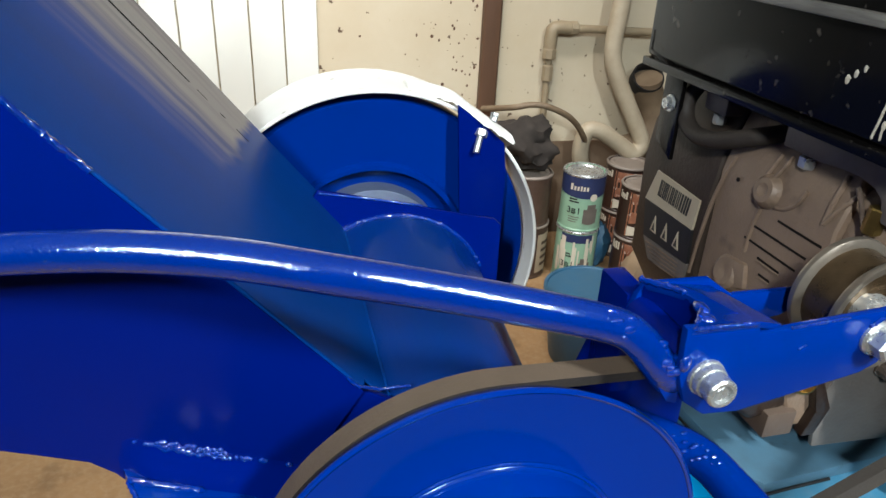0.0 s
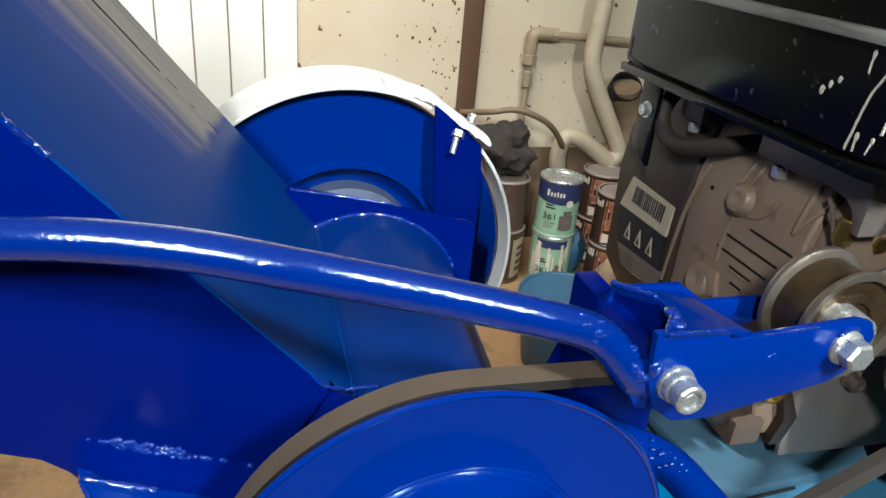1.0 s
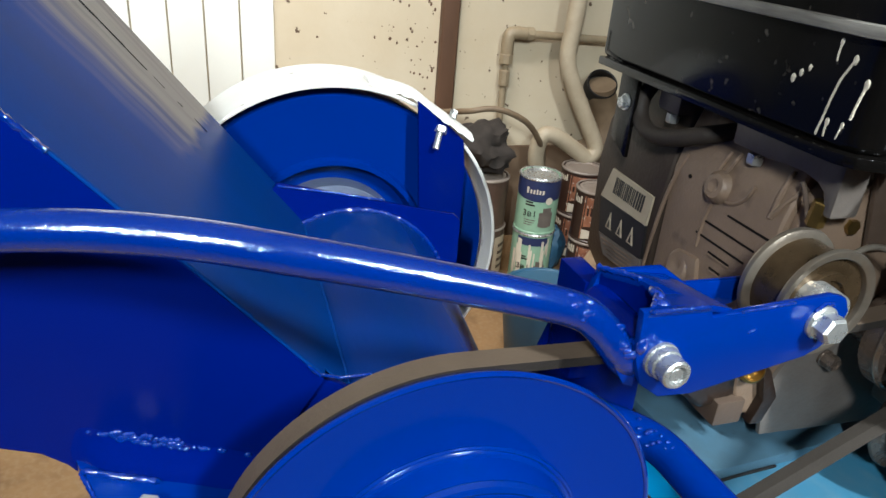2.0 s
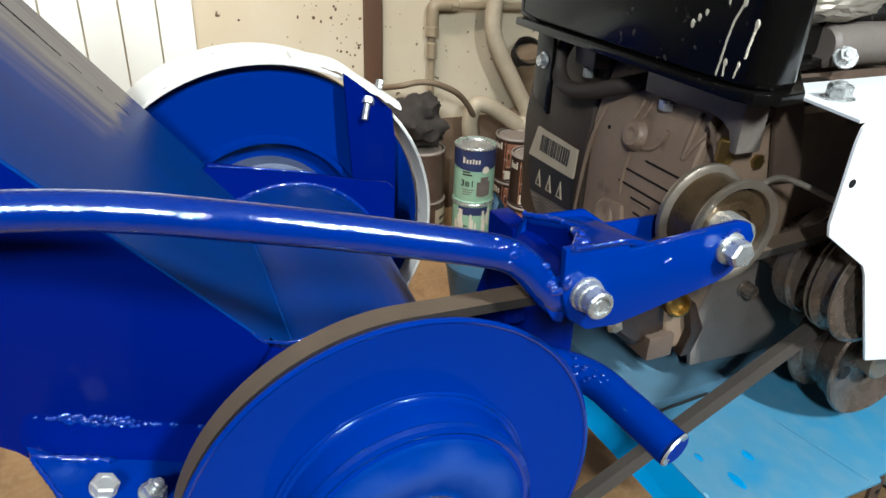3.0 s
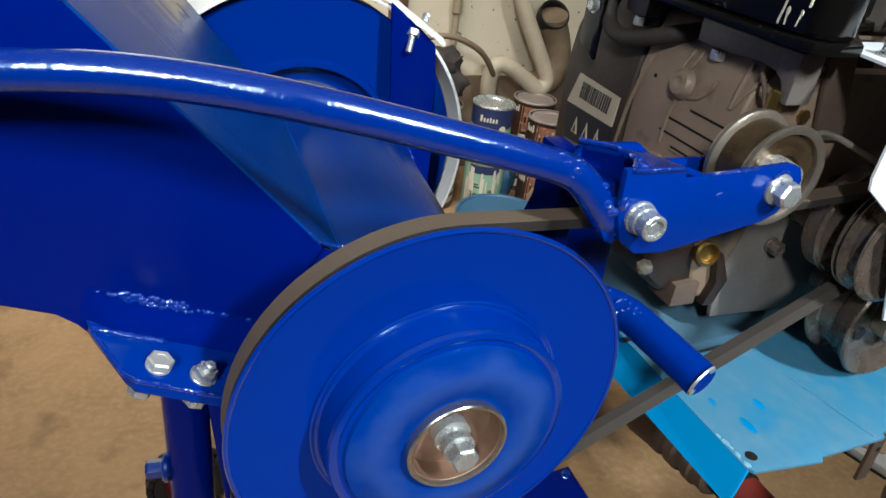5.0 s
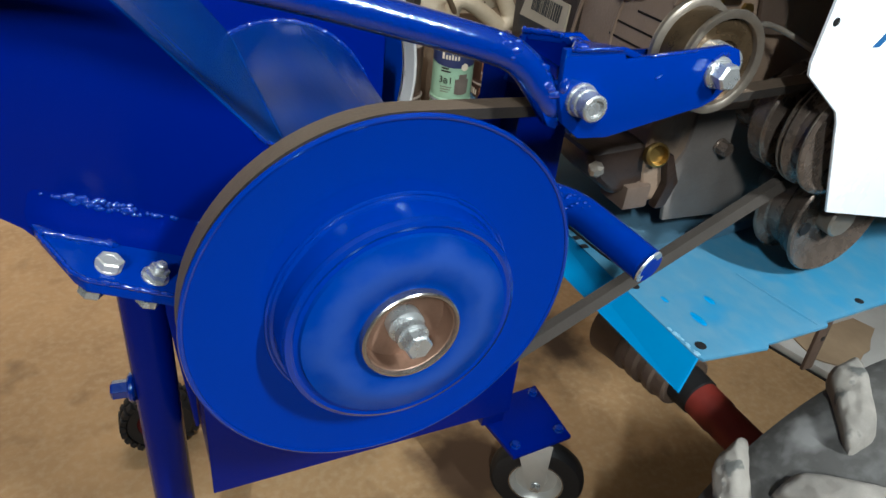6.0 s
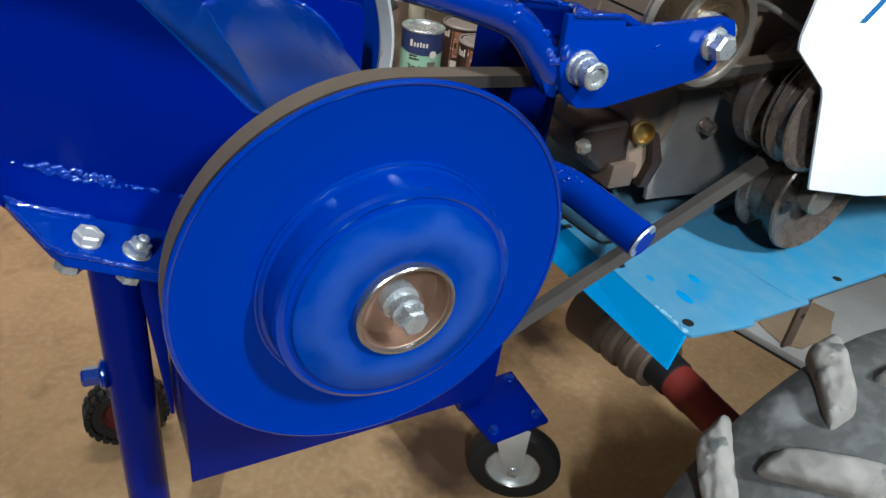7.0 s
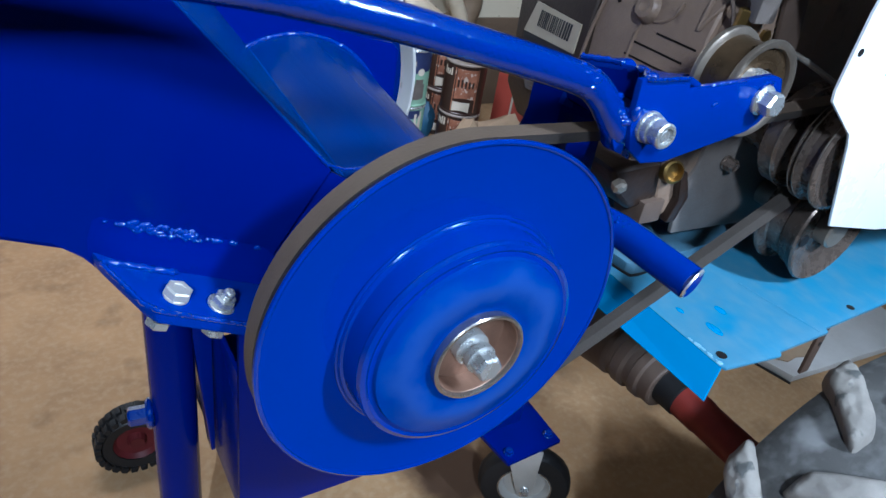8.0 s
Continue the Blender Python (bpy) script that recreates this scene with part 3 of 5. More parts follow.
bm.faces.new([bm.verts[k] for k in (n2 - 2, n2 - 1, 2 * n2 - 1, 2 * n2 - 2)])
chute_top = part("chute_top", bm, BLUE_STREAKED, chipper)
# folded seam strip along the far edge of the top sheet
def on_sheet(along, across):
    near = Vector((-0.072, NEAR, 0.803)).lerp(Vector((-0.56, NEAR, 1.362)), along)
    return near.lerp(Vector((-0.046, FAR, 0.797)).lerp(Vector((-0.55, FAR, 1.424)), along), across) + near_n * 1.05


seam = bmesh.new()
for a, b, thick in ((0.96, 0.31, 0.0010), (0.31, 0.278, 0.0006), (0.268, 0.252, 0.0005), (0.232, 0.224, 0.0004), (0.206, 0.186, 0.0006)):
    seam = rod(on_sheet(a, 0.815), on_sheet(b, 0.815), thick, segs=8, bm=seam)
part("seam", seam, BLACK, chute_top, "dark open seam in the sheet")
part("folded_edge", rod((-0.074, NEAR - 0.001, 0.8055), (-0.50, NEAR - 0.001, 1.2935), 0.0014, segs=12), BLUE_STREAKED, chute_top, "rubbed folded edge")
part("weld", weld([(-0.225, NEAR - 0.002, 0.9785), (-0.33, NEAR - 0.002, 1.0987), (-0.47, NEAR - 0.002, 1.259)], 0.0026, 31), BLUE_WELD, chute)
part("chute_bottom", prism([(-0.64, 0.905), (-0.313, 0.791), (-0.255, 0.768), (-0.12, 0.72), (-0.12, 0.716), (-0.255, 0.764), (-0.313, 0.787), (-0.64, 0.901)], "y", NEAR + 0.001, FAR - 0.001), BLUE, chipper)
part("weld", weld([(-0.074, NEAR - 0.004, 0.806), (-0.084, NEAR - 0.004, 0.817)], 0.0016, 3, weld([(-0.074, NEAR - 0.003, 0.807), (-0.06, NEAR, 0.80), (-0.035, NEAR + 0.004, 0.797)], 0.0014, 4)), WELD_SHINE, chipper)
part("weld", weld([(0.113 * math.sin(a), 0.370, AXIS_Z + 0.113 * math.cos(a)) for a in np.linspace(-0.55, 1.2, 16)], 0.0030, 7), WELD_SHINE, chipper)
part("weld", weld([(-0.078, 0.372, 0.846), (-0.02, 0.372, 0.836), (0.035, 0.372, 0.825)], 0.0016, 8), WELD_SHINE, chipper)

# the top sheet runs on below its bend and meets the drum
bm = bmesh.new()
down = Vector((0.656, 0, -0.755)) * 0.060
ends = [Vector((-0.0711, 0.1075, 0.8028)), Vector((-0.0485, 0.3705, 0.7976))]
corners = [p + near_n * 0.9 for p in (ends[0] - down * 0.03, ends[1] - down * 0.03, ends[1] + down, ends[0] + down)]
upper = [bm.verts.new(p) for p in corners]
under = [bm.verts.new(p - near_n * 0.9) for p in corners]
bm.faces.new(upper), bm.faces.new(under[::-1])
for k in range(4):
    bm.faces.new((upper[k - 1], upper[k], under[k], under[k - 1]))
part("chute_throat", bm, BLUE_STREAKED, chipper)


def drum_fold(y):
    """Where the top sheet meets the cone of the drum."""
    k = (y - 0.107) / 0.265
    r = 0.091 + 0.021 * k + 0.0012
    p = Vector((-0.072, 0, 0.803)).lerp(Vector((-0.046, 0, 0.797)), (y - NEAR) / (FAR - NEAR)) + near_n
    d = Vector((0.656, 0, -0.755))
    q = p - Vector((0, 0, AXIS_Z))
    b = q.dot(d)
    t = -b - math.sqrt(max(0.0, b * b - q.dot(q) + r * r))
    return Vector((p.x + d.x * t, y, p.z + d.z * t))


part("weld", weld([drum_fold(y) for y in np.linspace(0.112, 0.362, 22)], 0.0014, 41), BLUE_STREAKED, chipper)

# bolted flange under the chute, leaning down to one side
def flange_z(x, y):
    return 0.7405 - 0.42 * (x + 0.196) + 0.10 * (y - 0.056)


flange = part("flange", slab([(-0.241, 0.093), (-0.236, 0.082), (-0.218, 0.047), (-0.211, 0.040), (-0.150, 0.036), (-0.138, 0.038), (-0.125, 0.093)], flange_z, 0.012, 0.002), BLUE_LIT, chipper)
def gusset_top(x):
    """The upper edge of the bulge above the flange."""
    u = (x + 0.243) / 0.133
    return 0.792 - 0.054 * u - 0.022 * max(0.0, 1 - u / 0.07) ** 2 - 0.010 * max(0.0, (u - 0.9) / 0.1)


bm = bmesh.new()
rows = []
for i in range(29):
    x = -0.2425 + 0.133 * i / 28
    side = min(1.0, i / 5, (28 - i) / 4)
    lo, hi = flange_z(x, 0.088) - 0.004, gusset_top(x)
    row = []
    for j in range(13):
        v = j / 12
        z = hi + (lo - hi) * v
        out = 0.0001 + 0.0090 * (v * v * (3 - 2 * v)) * side
        wave = 0.0006 * noise.noise(Vector((x * 70, z * 110, 3.0))) * side
        row.append(bm.verts.new((x, NEAR - 0.0040 - out - wave * v, z)))
    row.append(bm.verts.new((x, NEAR - 0.001, lo)))
    row.insert(0, bm.verts.new((x, NEAR - 0.001, hi + 0.001)))
    rows.append(row)
for a, b in zip(rows[:-1], rows[1:]):
    for j in range(len(a) - 1):
        bm.faces.new((a[j], a[j + 1], b[j + 1], b[j]))
part("gusset", bm, BLUE, chipper, angle=60)
# thick paint that has run along the top of the gusset
rnd = random.Random(90)
sags = None
for k in range(90):
    u = rnd.choice((rnd.gauss(0.25, 0.05), rnd.gauss(0.38, 0.06), rnd.gauss(0.47, 0.05), rnd.uniform(0.05, 0.92)))
    u = min(0.95, max(0.05, u))
    x = -0.243 + 0.133 * u
    thick = 0.0042 if 0.18 < u < 0.56 else 0.0012
    z = gusset_top(x) - 0.002 + rnd.uniform(-thick, thick)
    r = rnd.uniform(0.0009, 0.0024)
    sags = blob((x, NEAR - 0.0045, z), (r * rnd.uniform(1.0, 1.8), 0.0010 + r * 0.35, r), sags)
tagged(part("thick_paint", sags, WELD_SHINE, chipper, "thick glossy runs of paint"), kind="stuff")
part("weld", weld([(x, 0.0815, flange_z(x, 0.0815) + 0.0012) for x in (-0.2365, -0.225, -0.212, -0.198, -0.188)], 0.0030, 19), WELD_SHINE, chipper)
part("weld", weld([(x, y, flange_z(x, y) - 0.001) for x, y in ((-0.237, 0.083), (-0.2185, 0.0468), (-0.2105, 0.0400), (-0.180, 0.0378), (-0.145, 0.0362))], 0.0019, 20), WELD_SHINE, flange)
tilt = (0.38, -0.1, 1)
hex_bolt(chipper, (-0.196, 0.056, flange_z(-0.196, 0.056)), tilt, 0.0165, 0.0060, 0.0090, mat=DULL_ZINC, label="dull grey hexagon bolt")
hex_bolt(chipper, (-0.167, 0.053, flange_z(-0.167, 0.053)), (0.5, -0.25, 1), 0.0145, 0.007, 0.010, 0.008)
hex_bolt(chipper, (-0.207, 0.050, flange_z(-0.207, 0.050) - 0.012), (-0.38, 0, -1), 0.015, 0.007, 0.0, name="nut")
hex_bolt(chipper, (-0.172, 0.047, flange_z(-0.172, 0.047) - 0.012), (-0.38, 0, -1), 0.015, 0.006, 0.0, name="nut")

# legs
leg = part("leg", rod((-0.178, 0.20, 0.02), (-0.178, 0.20, 0.733), 0.0220, segs=32, edge=0.001), BLUE, chipper)
part("clamp_bolt", rod((-0.222, 0.205, 0.487), (-0.196, 0.202, 0.487), 0.010, segs=6, edge=0.002, bm=rod((-0.205, 0.204, 0.487), (-0.198, 0.203, 0.487), 0.016, segs=20, edge=0.002)), BLUE_WELD, leg)
part("foot_plate", box((-0.215, 0.165, 0.0), (-0.141, 0.237, 0.02), 0.003), BLUE, leg)
part("leg_brace", prism([(-0.16, 0.60), (-0.141, 0.66), (-0.141, 0.42), (-0.145, 0.42)], "y", 0.19, 0.21, 0.001), BLUE, chipper)
part("caster_leg", box((0.285, 0.255, 0.195), (0.325, 0.295, 0.60), 0.003, box((0.20, 0.26, 0.56), (0.325, 0.29, 0.60), 0.003)), BLUE, chipper)

# rear flywheel inside its open white-skinned guard
FLY = 0.484
guard = part("flywheel_guard", lathe([(0.2225, FLY), (0.2205, FLY - 0.001), (0.2185, FLY), (0.2185, FLY + 0.112), (0.2225, FLY + 0.112)], C0, (0, 1, 0), 96, closed=True), CREAM, chipper, "white-skinned round guard with a chipped edge")
fly = part("flywheel", lathe([(0.0, FLY + 0.075), (0.208, FLY + 0.075), (0.2085, FLY + 0.018), (0.206, FLY + 0.014), (0.19, FLY + 0.016), (0.128, FLY + 0.02), (0.125, FLY + 0.012), (0.119, FLY + 0.012), (0.113, FLY + 0.03), (0.10, FLY + 0.034), (0.0, FLY + 0.034)], C0, (0, 1, 0), 96), BLUE_LIT, chipper)
part("flywheel_hub", lathe([(0.0, FLY + 0.0), (0.055, FLY), (0.075, FLY + 0.006), (0.093, FLY + 0.012), (0.096, FLY + 0.036), (0.0, FLY + 0.036)], C0, (0, 1, 0), 64), HUB_GREY, fly, "dusty grey-blue hub")
part("guard_bracket", prism([(0.099, 0.908), (0.112, 0.70), (0.166, 0.70), (0.166, 0.82), (0.161, 0.858), (0.135, 0.882)], "y", FLY - 0.010, FLY - 0.005, 0.001), BLUE, chipper)
bm = bmesh.new()
rnd = random.Random(8)
spine = smooth_path([(0.045, FLY + 0.030, 0.9215), (0.075, FLY + 0.018, 0.9185), (0.100, FLY + 0.008, 0.9115), (0.122, FLY + 0.000, 0.8960), (0.146, FLY - 0.006, 0.8800), (0.171, FLY - 0.010, 0.8625)], 5)
rows = []
for k, p in enumerate(spine):
    wide = 0.012 + 0.002 * rnd.uniform(-1, 1) - 0.005 * max(0.0, k / (len(spine) - 1) - 0.8) * 5
    lift = Vector((0.45, 0, 0.89)) * 0.0016
    front = p + Vector((0, -wide, -0.004 + 0.0015 * rnd.uniform(-1, 1)))
    back = p + Vector((0, 0.020, 0.003))
    mid = p + Vector((0, 0.002, 0.0022))
    rows.append([bm.verts.new(q) for q in (front + lift, mid + lift, back + lift, back - lift, mid - lift, front - lift)])
for a, b in zip(rows[:-1], rows[1:]):
    for k in range(6):
        bm.faces.new((a[k], a[(k + 1) % 6], b[(k + 1) % 6], b[k]))
bm.faces.new(rows[0])
bm.faces.new(rows[-1])
part("guard_strap", bm, CREAM, guard, "bent ragged end of the white sheet", angle=50)
part("strap_bolt", rod((0.1215, FLY - 0.020, 0.851), (0.133, FLY - 0.004, 0.880), 0.004, segs=14, bm=lathe([(0.0085, 0), (0.0085, 0.008), (0, 0.008)], (0.131, FLY - 0.007, 0.875), (-0.35, -0.5, -0.85), 6)), ZINC, guard, "zinc-plated bolt and nut")
part("strap_bolt", rod((0.1462, FLY - 0.002, 0.884), (0.1500, FLY + 0.003, 0.8925), 0.0052, segs=6), ZINC, guard, "zinc-plated bolt and nut")
part("shaft", rod((0, -0.008, AXIS_Z), (0, FLY + 0.03, AXIS_Z), 0.0145, segs=28), STEEL, chipper)

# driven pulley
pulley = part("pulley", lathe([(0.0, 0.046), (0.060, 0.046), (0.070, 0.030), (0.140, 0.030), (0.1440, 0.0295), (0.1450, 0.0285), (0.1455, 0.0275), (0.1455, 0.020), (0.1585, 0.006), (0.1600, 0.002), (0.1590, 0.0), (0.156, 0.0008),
                               (0.1000, 0.0030), (0.0990, 0.0014), (0.0980, 0.0014), (0.0972, 0.0026), (0.0960, 0.0010), (0.0950, -0.0040), (0.0936, -0.0205), (0.0915, -0.0245), (0.0880, -0.0262), (0.0385, -0.0262), (0.0385, -0.006), (0.0, -0.006)], C0, (0, 1, 0), 128), BLUE_LIT, chipper, "glossy blue belt pulley with stepped hub")
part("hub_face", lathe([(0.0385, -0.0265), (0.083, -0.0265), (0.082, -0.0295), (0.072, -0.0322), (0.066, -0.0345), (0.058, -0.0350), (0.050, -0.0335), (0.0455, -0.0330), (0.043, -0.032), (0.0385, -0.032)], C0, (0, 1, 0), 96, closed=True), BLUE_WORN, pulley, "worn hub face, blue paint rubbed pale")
for r, y, thin in ((0.1585, 0.0012, 0.0022), (0.0992, 0.0018, 0.0018), (0.0952, 0.0010, 0.0032), (0.0890, -0.0222, 0.0050)):
    part("edge_ring", lathe([(r + thin * math.cos(a), y - thin * math.sin(a)) for a in np.linspace(0, math.tau, 9)[:-1]], C0, (0, 1, 0), 128, closed=True), BLUE_EDGE, pulley)
sleeve = part("sleeve", lathe([(0.0394, -0.027), (0.0394, -0.0385), (0.0384, -0.0395), (0.0366, -0.0395), (0.0358, -0.0375), (0.0356, -0.016), (0.0362, -0.016)], C0, (0, 1, 0), 72, closed=True), CHROME, pulley, "bright machined steel sleeve")
part("sleeve_lining", lathe([(0.0357, -0.0360), (0.0350, -0.0354), (0.0346, -0.016), (0.0355, -0.016)], C0, (0, 1, 0), 64, closed=True), BORE, sleeve, "reddish-brown bore")
part("sleeve_floor", lathe([(0.0, -0.018), (0.0350, -0.018), (0.0350, -0.012), (0, -0.012)], C0, (0, 1, 0), 48), BORE, sleeve, "rusty brown washer inside the sleeve")
bm = lathe([(0.0145, -0.018), (0.0145, -0.028), (0.0105, -0.029), (0.0105, -0.034), (0.0125, -0.0345), (0.0125, -0.0405), (0.0092, -0.0415), (0.0, -0.0415)], C0, (0, 1, 0), 28)
bm = lathe([(0.0112, -0.0415), (0.0112, -0.051), (0.0095, -0.0535), (0.0, -0.0535)], C0, (0, 1, 0), 6, bm)
part("shaft_bolt", bm, ZINC, pulley, "zinc-plated bolt and washers", angle=28)

# drive belt: over the big pulley, under the idler and round the engine pulley
CRANK = Vector((0.452, 0.806))
BIG, SMALL = 0.1575, 0.050


def belt_loop(c0, r0, c1, r1, under, n=60):
    """Round the big pulley, along the lower run to the small one, and back over the top, pressed down at one point by the idler."""
    v = c1 - c0
    base, lean = math.atan2(v.y, v.x), math.acos((r0 - r1) / v.length)
    u0, u1 = under - c0, under - c1
    a0 = math.atan2(u0.y, u0.x) + math.acos(r0 / u0.length)
    a1 = math.atan2(u1.y, u1.x) - math.acos(r1 / u1.length)
    pts = []
    for k in range(n + 1):
        a = a0 + (base - lean + math.tau - a0) * k / n
        pts.append((c0 + r0 * Vector((math.cos(a), math.sin(a))), Vector((math.cos(a), math.sin(a)))))
    for k in range(n // 2 + 1):
        a = base - lean + (a1 - base + lean) * k / (n // 2)
        pts.append((c1 + r1 * Vector((math.cos(a), math.sin(a))), Vector((math.cos(a), math.sin(a)))))
    first, last = pts[0][0], pts[-1][0]
    bend = [last.lerp(under, 0.93), under + Vector((0, 0.0004)), first.lerp(under, 0.96)]
    return pts + [(p, Vector((0, 1))) for p in bend]


bm = bmesh.new()
rows = []
for p, out in belt_loop(Vector((0, AXIS_Z)), BIG, CRANK, SMALL, Vector((0.2675, 0.8478))):
    skew = 0.009 * min(1.0, max(0.0, (p.x - 0.05) / 0.36))
    rows.append([bm.verts.new((p.x + out.x * h, y + skew, p.y + out.y * h)) for y, h in ((0.0085, 0.0012), (0.0265, 0.0012), (0.0225, -0.009), (0.0125, -0.009))])
for k in range(len(rows)):
    a, b = rows[k - 1], rows[k]
    for j in range(4):
        bm.faces.new((a[j], a[(j + 1) % 4], b[(j + 1) % 4], b[j]))
belt = solid("drive_belt", bm, RUBBER, (0.2, 0.02, 0.6), "dusty grey-brown rubber drive belt round the blue pulley", "drive belt", kind="thing")
belt.data.materials.append(RUBBER_SIDE)
for f in belt.data.polygons:
    inner = f.normal.dot(f.center - Vector((0.04, 0, 0.18))) < 0
    f.material_index = 1 if inner or abs(f.normal.y) > 0.6 else 0

# tension lever: bent bar, pivot sleeve and forked arm with the idler
lever = thing("tension_lever", (0.117, 0.02, 0.84), "blue painted steel belt-tension lever with forked arm", "lever")
part("bar", tube([(-0.62, 0.085, 0.885), (-0.45, 0.07, 0.932), (-0.33, 0.057, 0.949), (-0.265, 0.05, 0.953), (-0.209, 0.04, 0.955), (-0.153, 0.03, 0.951), (-0.096, 0.016, 0.943), (-0.034, 0.010, 0.929), (0.032, 0.002, 0.913), (0.066, -0.002, 0.903),
                  (0.080, -0.006, 0.894), (0.092, -0.009, 0.880), (0.102, -0.008, 0.868), (0.112, -0.002, 0.858)], 0.0116, 20, 8), BLUE_WELD, lever)
part("cup_skirt", prism([(0.088, 0.884), (0.096, 0.8875), (0.105, 0.886), (0.108, 0.850), (0.100, 0.853), (0.092, 0.866)], "y", -0.0165, -0.0125, 0.0012), BLUE_LIT, lever)
for at, size in (((0.1235, 0.0015, 0.9075), (0.0045, 0.0075, 0.0030)), ((0.1190, -0.0120, 0.9085), (0.0050, 0.0055, 0.0028)), ((0.1035, -0.0215, 0.8850), (0.0040, 0.0030, 0.0065))):
    part("paint_lump", blob(at, size), WELD_SHINE, lever)
rnd = random.Random(77)
bend = smooth_path([(0.058, -0.001, 0.905), (0.066, -0.002, 0.903), (0.080, -0.006, 0.894), (0.092, -0.010, 0.879), (0.100, -0.012, 0.872)], 6)
drops = None
for k in range(16):
    p = bend[rnd.randrange(len(bend))]
    a = radians(rnd.gauss(40, 22))
    r = rnd.uniform(0.0012, 0.0034)
    drops = blob(p + Vector((rnd.uniform(-0.003, 0.003), -0.0108 * math.cos(a), 0.0108 * math.sin(a))), (r * 1.5, 0.0014, r), drops)
tagged(part("thick_paint", drops, WELD_SHINE, lever, "lumps of thick glossy paint"), kind="stuff")
part("weld", weld([(0.172, -0.0222, 0.9022), (0.19, -0.0222, 0.9034), (0.214, -0.0222, 0.9050)], 0.0011, 61), WELD_SHINE, lever)
part("thick_paint", weld([(0.181, -0.0228, 0.886), (0.187, -0.0228, 0.8885)], 0.0009, 62), WELD_SHINE, lever)
fork = part("arm_front", prism([(0.099, 0.9100), (0.148, 0.9088), (0.1505, 0.9005), (0.245, 0.907), (0.256, 0.904), (0.262, 0.893), (0.259, 0.880), (0.248, 0.866), (0.236, 0.860), (0.149, 0.8425), (0.124, 0.844), (0.108, 0.856), (0.101, 0.875)], "y", -0.0225, -0.0165, 0.0012), BLUE_LIT, lever)
part("arm_back", prism([(0.114, 0.896), (0.168, 0.895), (0.190, 0.8795), (0.244, 0.8795), (0.255, 0.868), (0.236, 0.858), (0.150, 0.845), (0.104, 0.86)], "y", 0.0535, 0.0595, 0.0012), BLUE_LIT, lever)


def web_z(x, y):
    return 0.9105 - 0.168 * (y + 0.0225) - max(0.0, x - 0.148) * 0.36


web = part("arm_web", slab([(0.102, -0.0228), (0.148, -0.0228), (0.171, -0.0160), (0.169, 0.0535), (0.114, 0.0595), (0.117, 0.048), (0.124, 0.038), (0.130, 0.025), (0.130, 0.012), (0.1225, 0.001), (0.112, -0.010)], web_z, 0.005, 0.0012), BLUE_LIT, lever)
cup = bmesh.new()
line = smooth_path([(0.112, 0.058, 0), (0.121, 0.044, 0), (0.129, 0.028, 0), (0.1295, 0.012, 0), (0.121, -0.002, 0), (0.108, -0.014, 0)], 5)
rings = [[cup.verts.new((p.x + dx, p.y, z)) for dx, z in ((0, web_z(p.x, p.y) - 0.003), (0.004, web_z(p.x, p.y) - 0.003), (0.004, 0.852), (0, 0.852))] for p in line]
for a, b in zip(rings[:-1], rings[1:]):
    for j in range(4):
        cup.faces.new((a[j], a[(j + 1) % 4], b[(j + 1) % 4], b[j]))
cup.faces.new(rings[0])
cup.faces.new(rings[-1])
part("cup_wall", cup, BLUE, lever)
part("weld", weld([(0.113, 0.0575, 0.899), (0.118, 0.047, 0.9005), (0.125, 0.037, 0.902), (0.130, 0.026, 0.9035)], 0.0026, 23), WELD_SHINE, web)
part("weld", weld([(0.1285, 0.008, 0.906), (0.1235, 0.000, 0.908), (0.118, -0.006, 0.909), (0.113, -0.012, 0.9095), (0.108, -0.018, 0.910)], 0.0020, 24), WELD_SHINE, web)
part("pivot_sleeve", lathe([(0.0120, -0.0165), (0.0125, 0.0535), (0.008, 0.0535), (0.008, -0.0165)], (0.117, 0, 0.874), (0, 1, 0), 40, closed=True), BLUE, lever)
part("weld", weld([(0.103, -0.0228, 0.9098), (0.12, -0.0228, 0.9094), (0.147, -0.0228, 0.909)], 0.0017, 12), BLUE_WELD, lever)
part("weld", weld([(0.231, -0.0232, 0.896), (0.238, -0.0232, 0.902), (0.247, -0.0232, 0.901)], 0.0016, 25), WELD_SHINE, lever)
PB = (0.1185, 0, 0.8745)
bm = lathe([(0.004, -0.0225), (0.0122, -0.0225), (0.0122, -0.0250), (0.004, -0.0250)], PB, (0, 1, 0), 32)
bm = lathe([(0.0110, -0.0250), (0.0114, -0.0275), (0.0106, -0.0305), (0.004, -0.0305)], PB, (0, 1, 0), 32, bm)
bm = lathe([(0.0096, -0.0305), (0.0098, -0.0405), (0.0086, -0.0418), (0.0064, -0.0418), (0.0060, -0.0390), (0.0054, -0.0390), (0.0042, -0.0405), (0, -0.0405)], PB, (0, 1, 0), 28, bm)
part("pivot_bolt", bm, ZINC, lever, "zinc-plated pivot bolt with washer", angle=28)
part("pivot_stay", box((0.108, 0.0595, 0.80), (0.126, 0.1, 0.885), 0.002), BLUE, lever)
hex_bolt(lever, (0.138, 0.0, 0.846), (0, 0, -1), 0.013, 0.007, 0.008, name="grease_nut")
IDL = (0.2670, 0, 0.8850)
idler = part("idler_pulley", lathe([(0.0345, 0.004), (0.0355, 0.0005), (0.0380, -0.001), (0.0418, -0.001), (0.0425, 0.001), (0.0418, 0.004), (0.0385, 0.0065), (0.0345, 0.0065)], IDL, (0, 1, 0), 72, closed=True), IDLER_STEEL, lever, "turned steel idler pulley with two flanges")
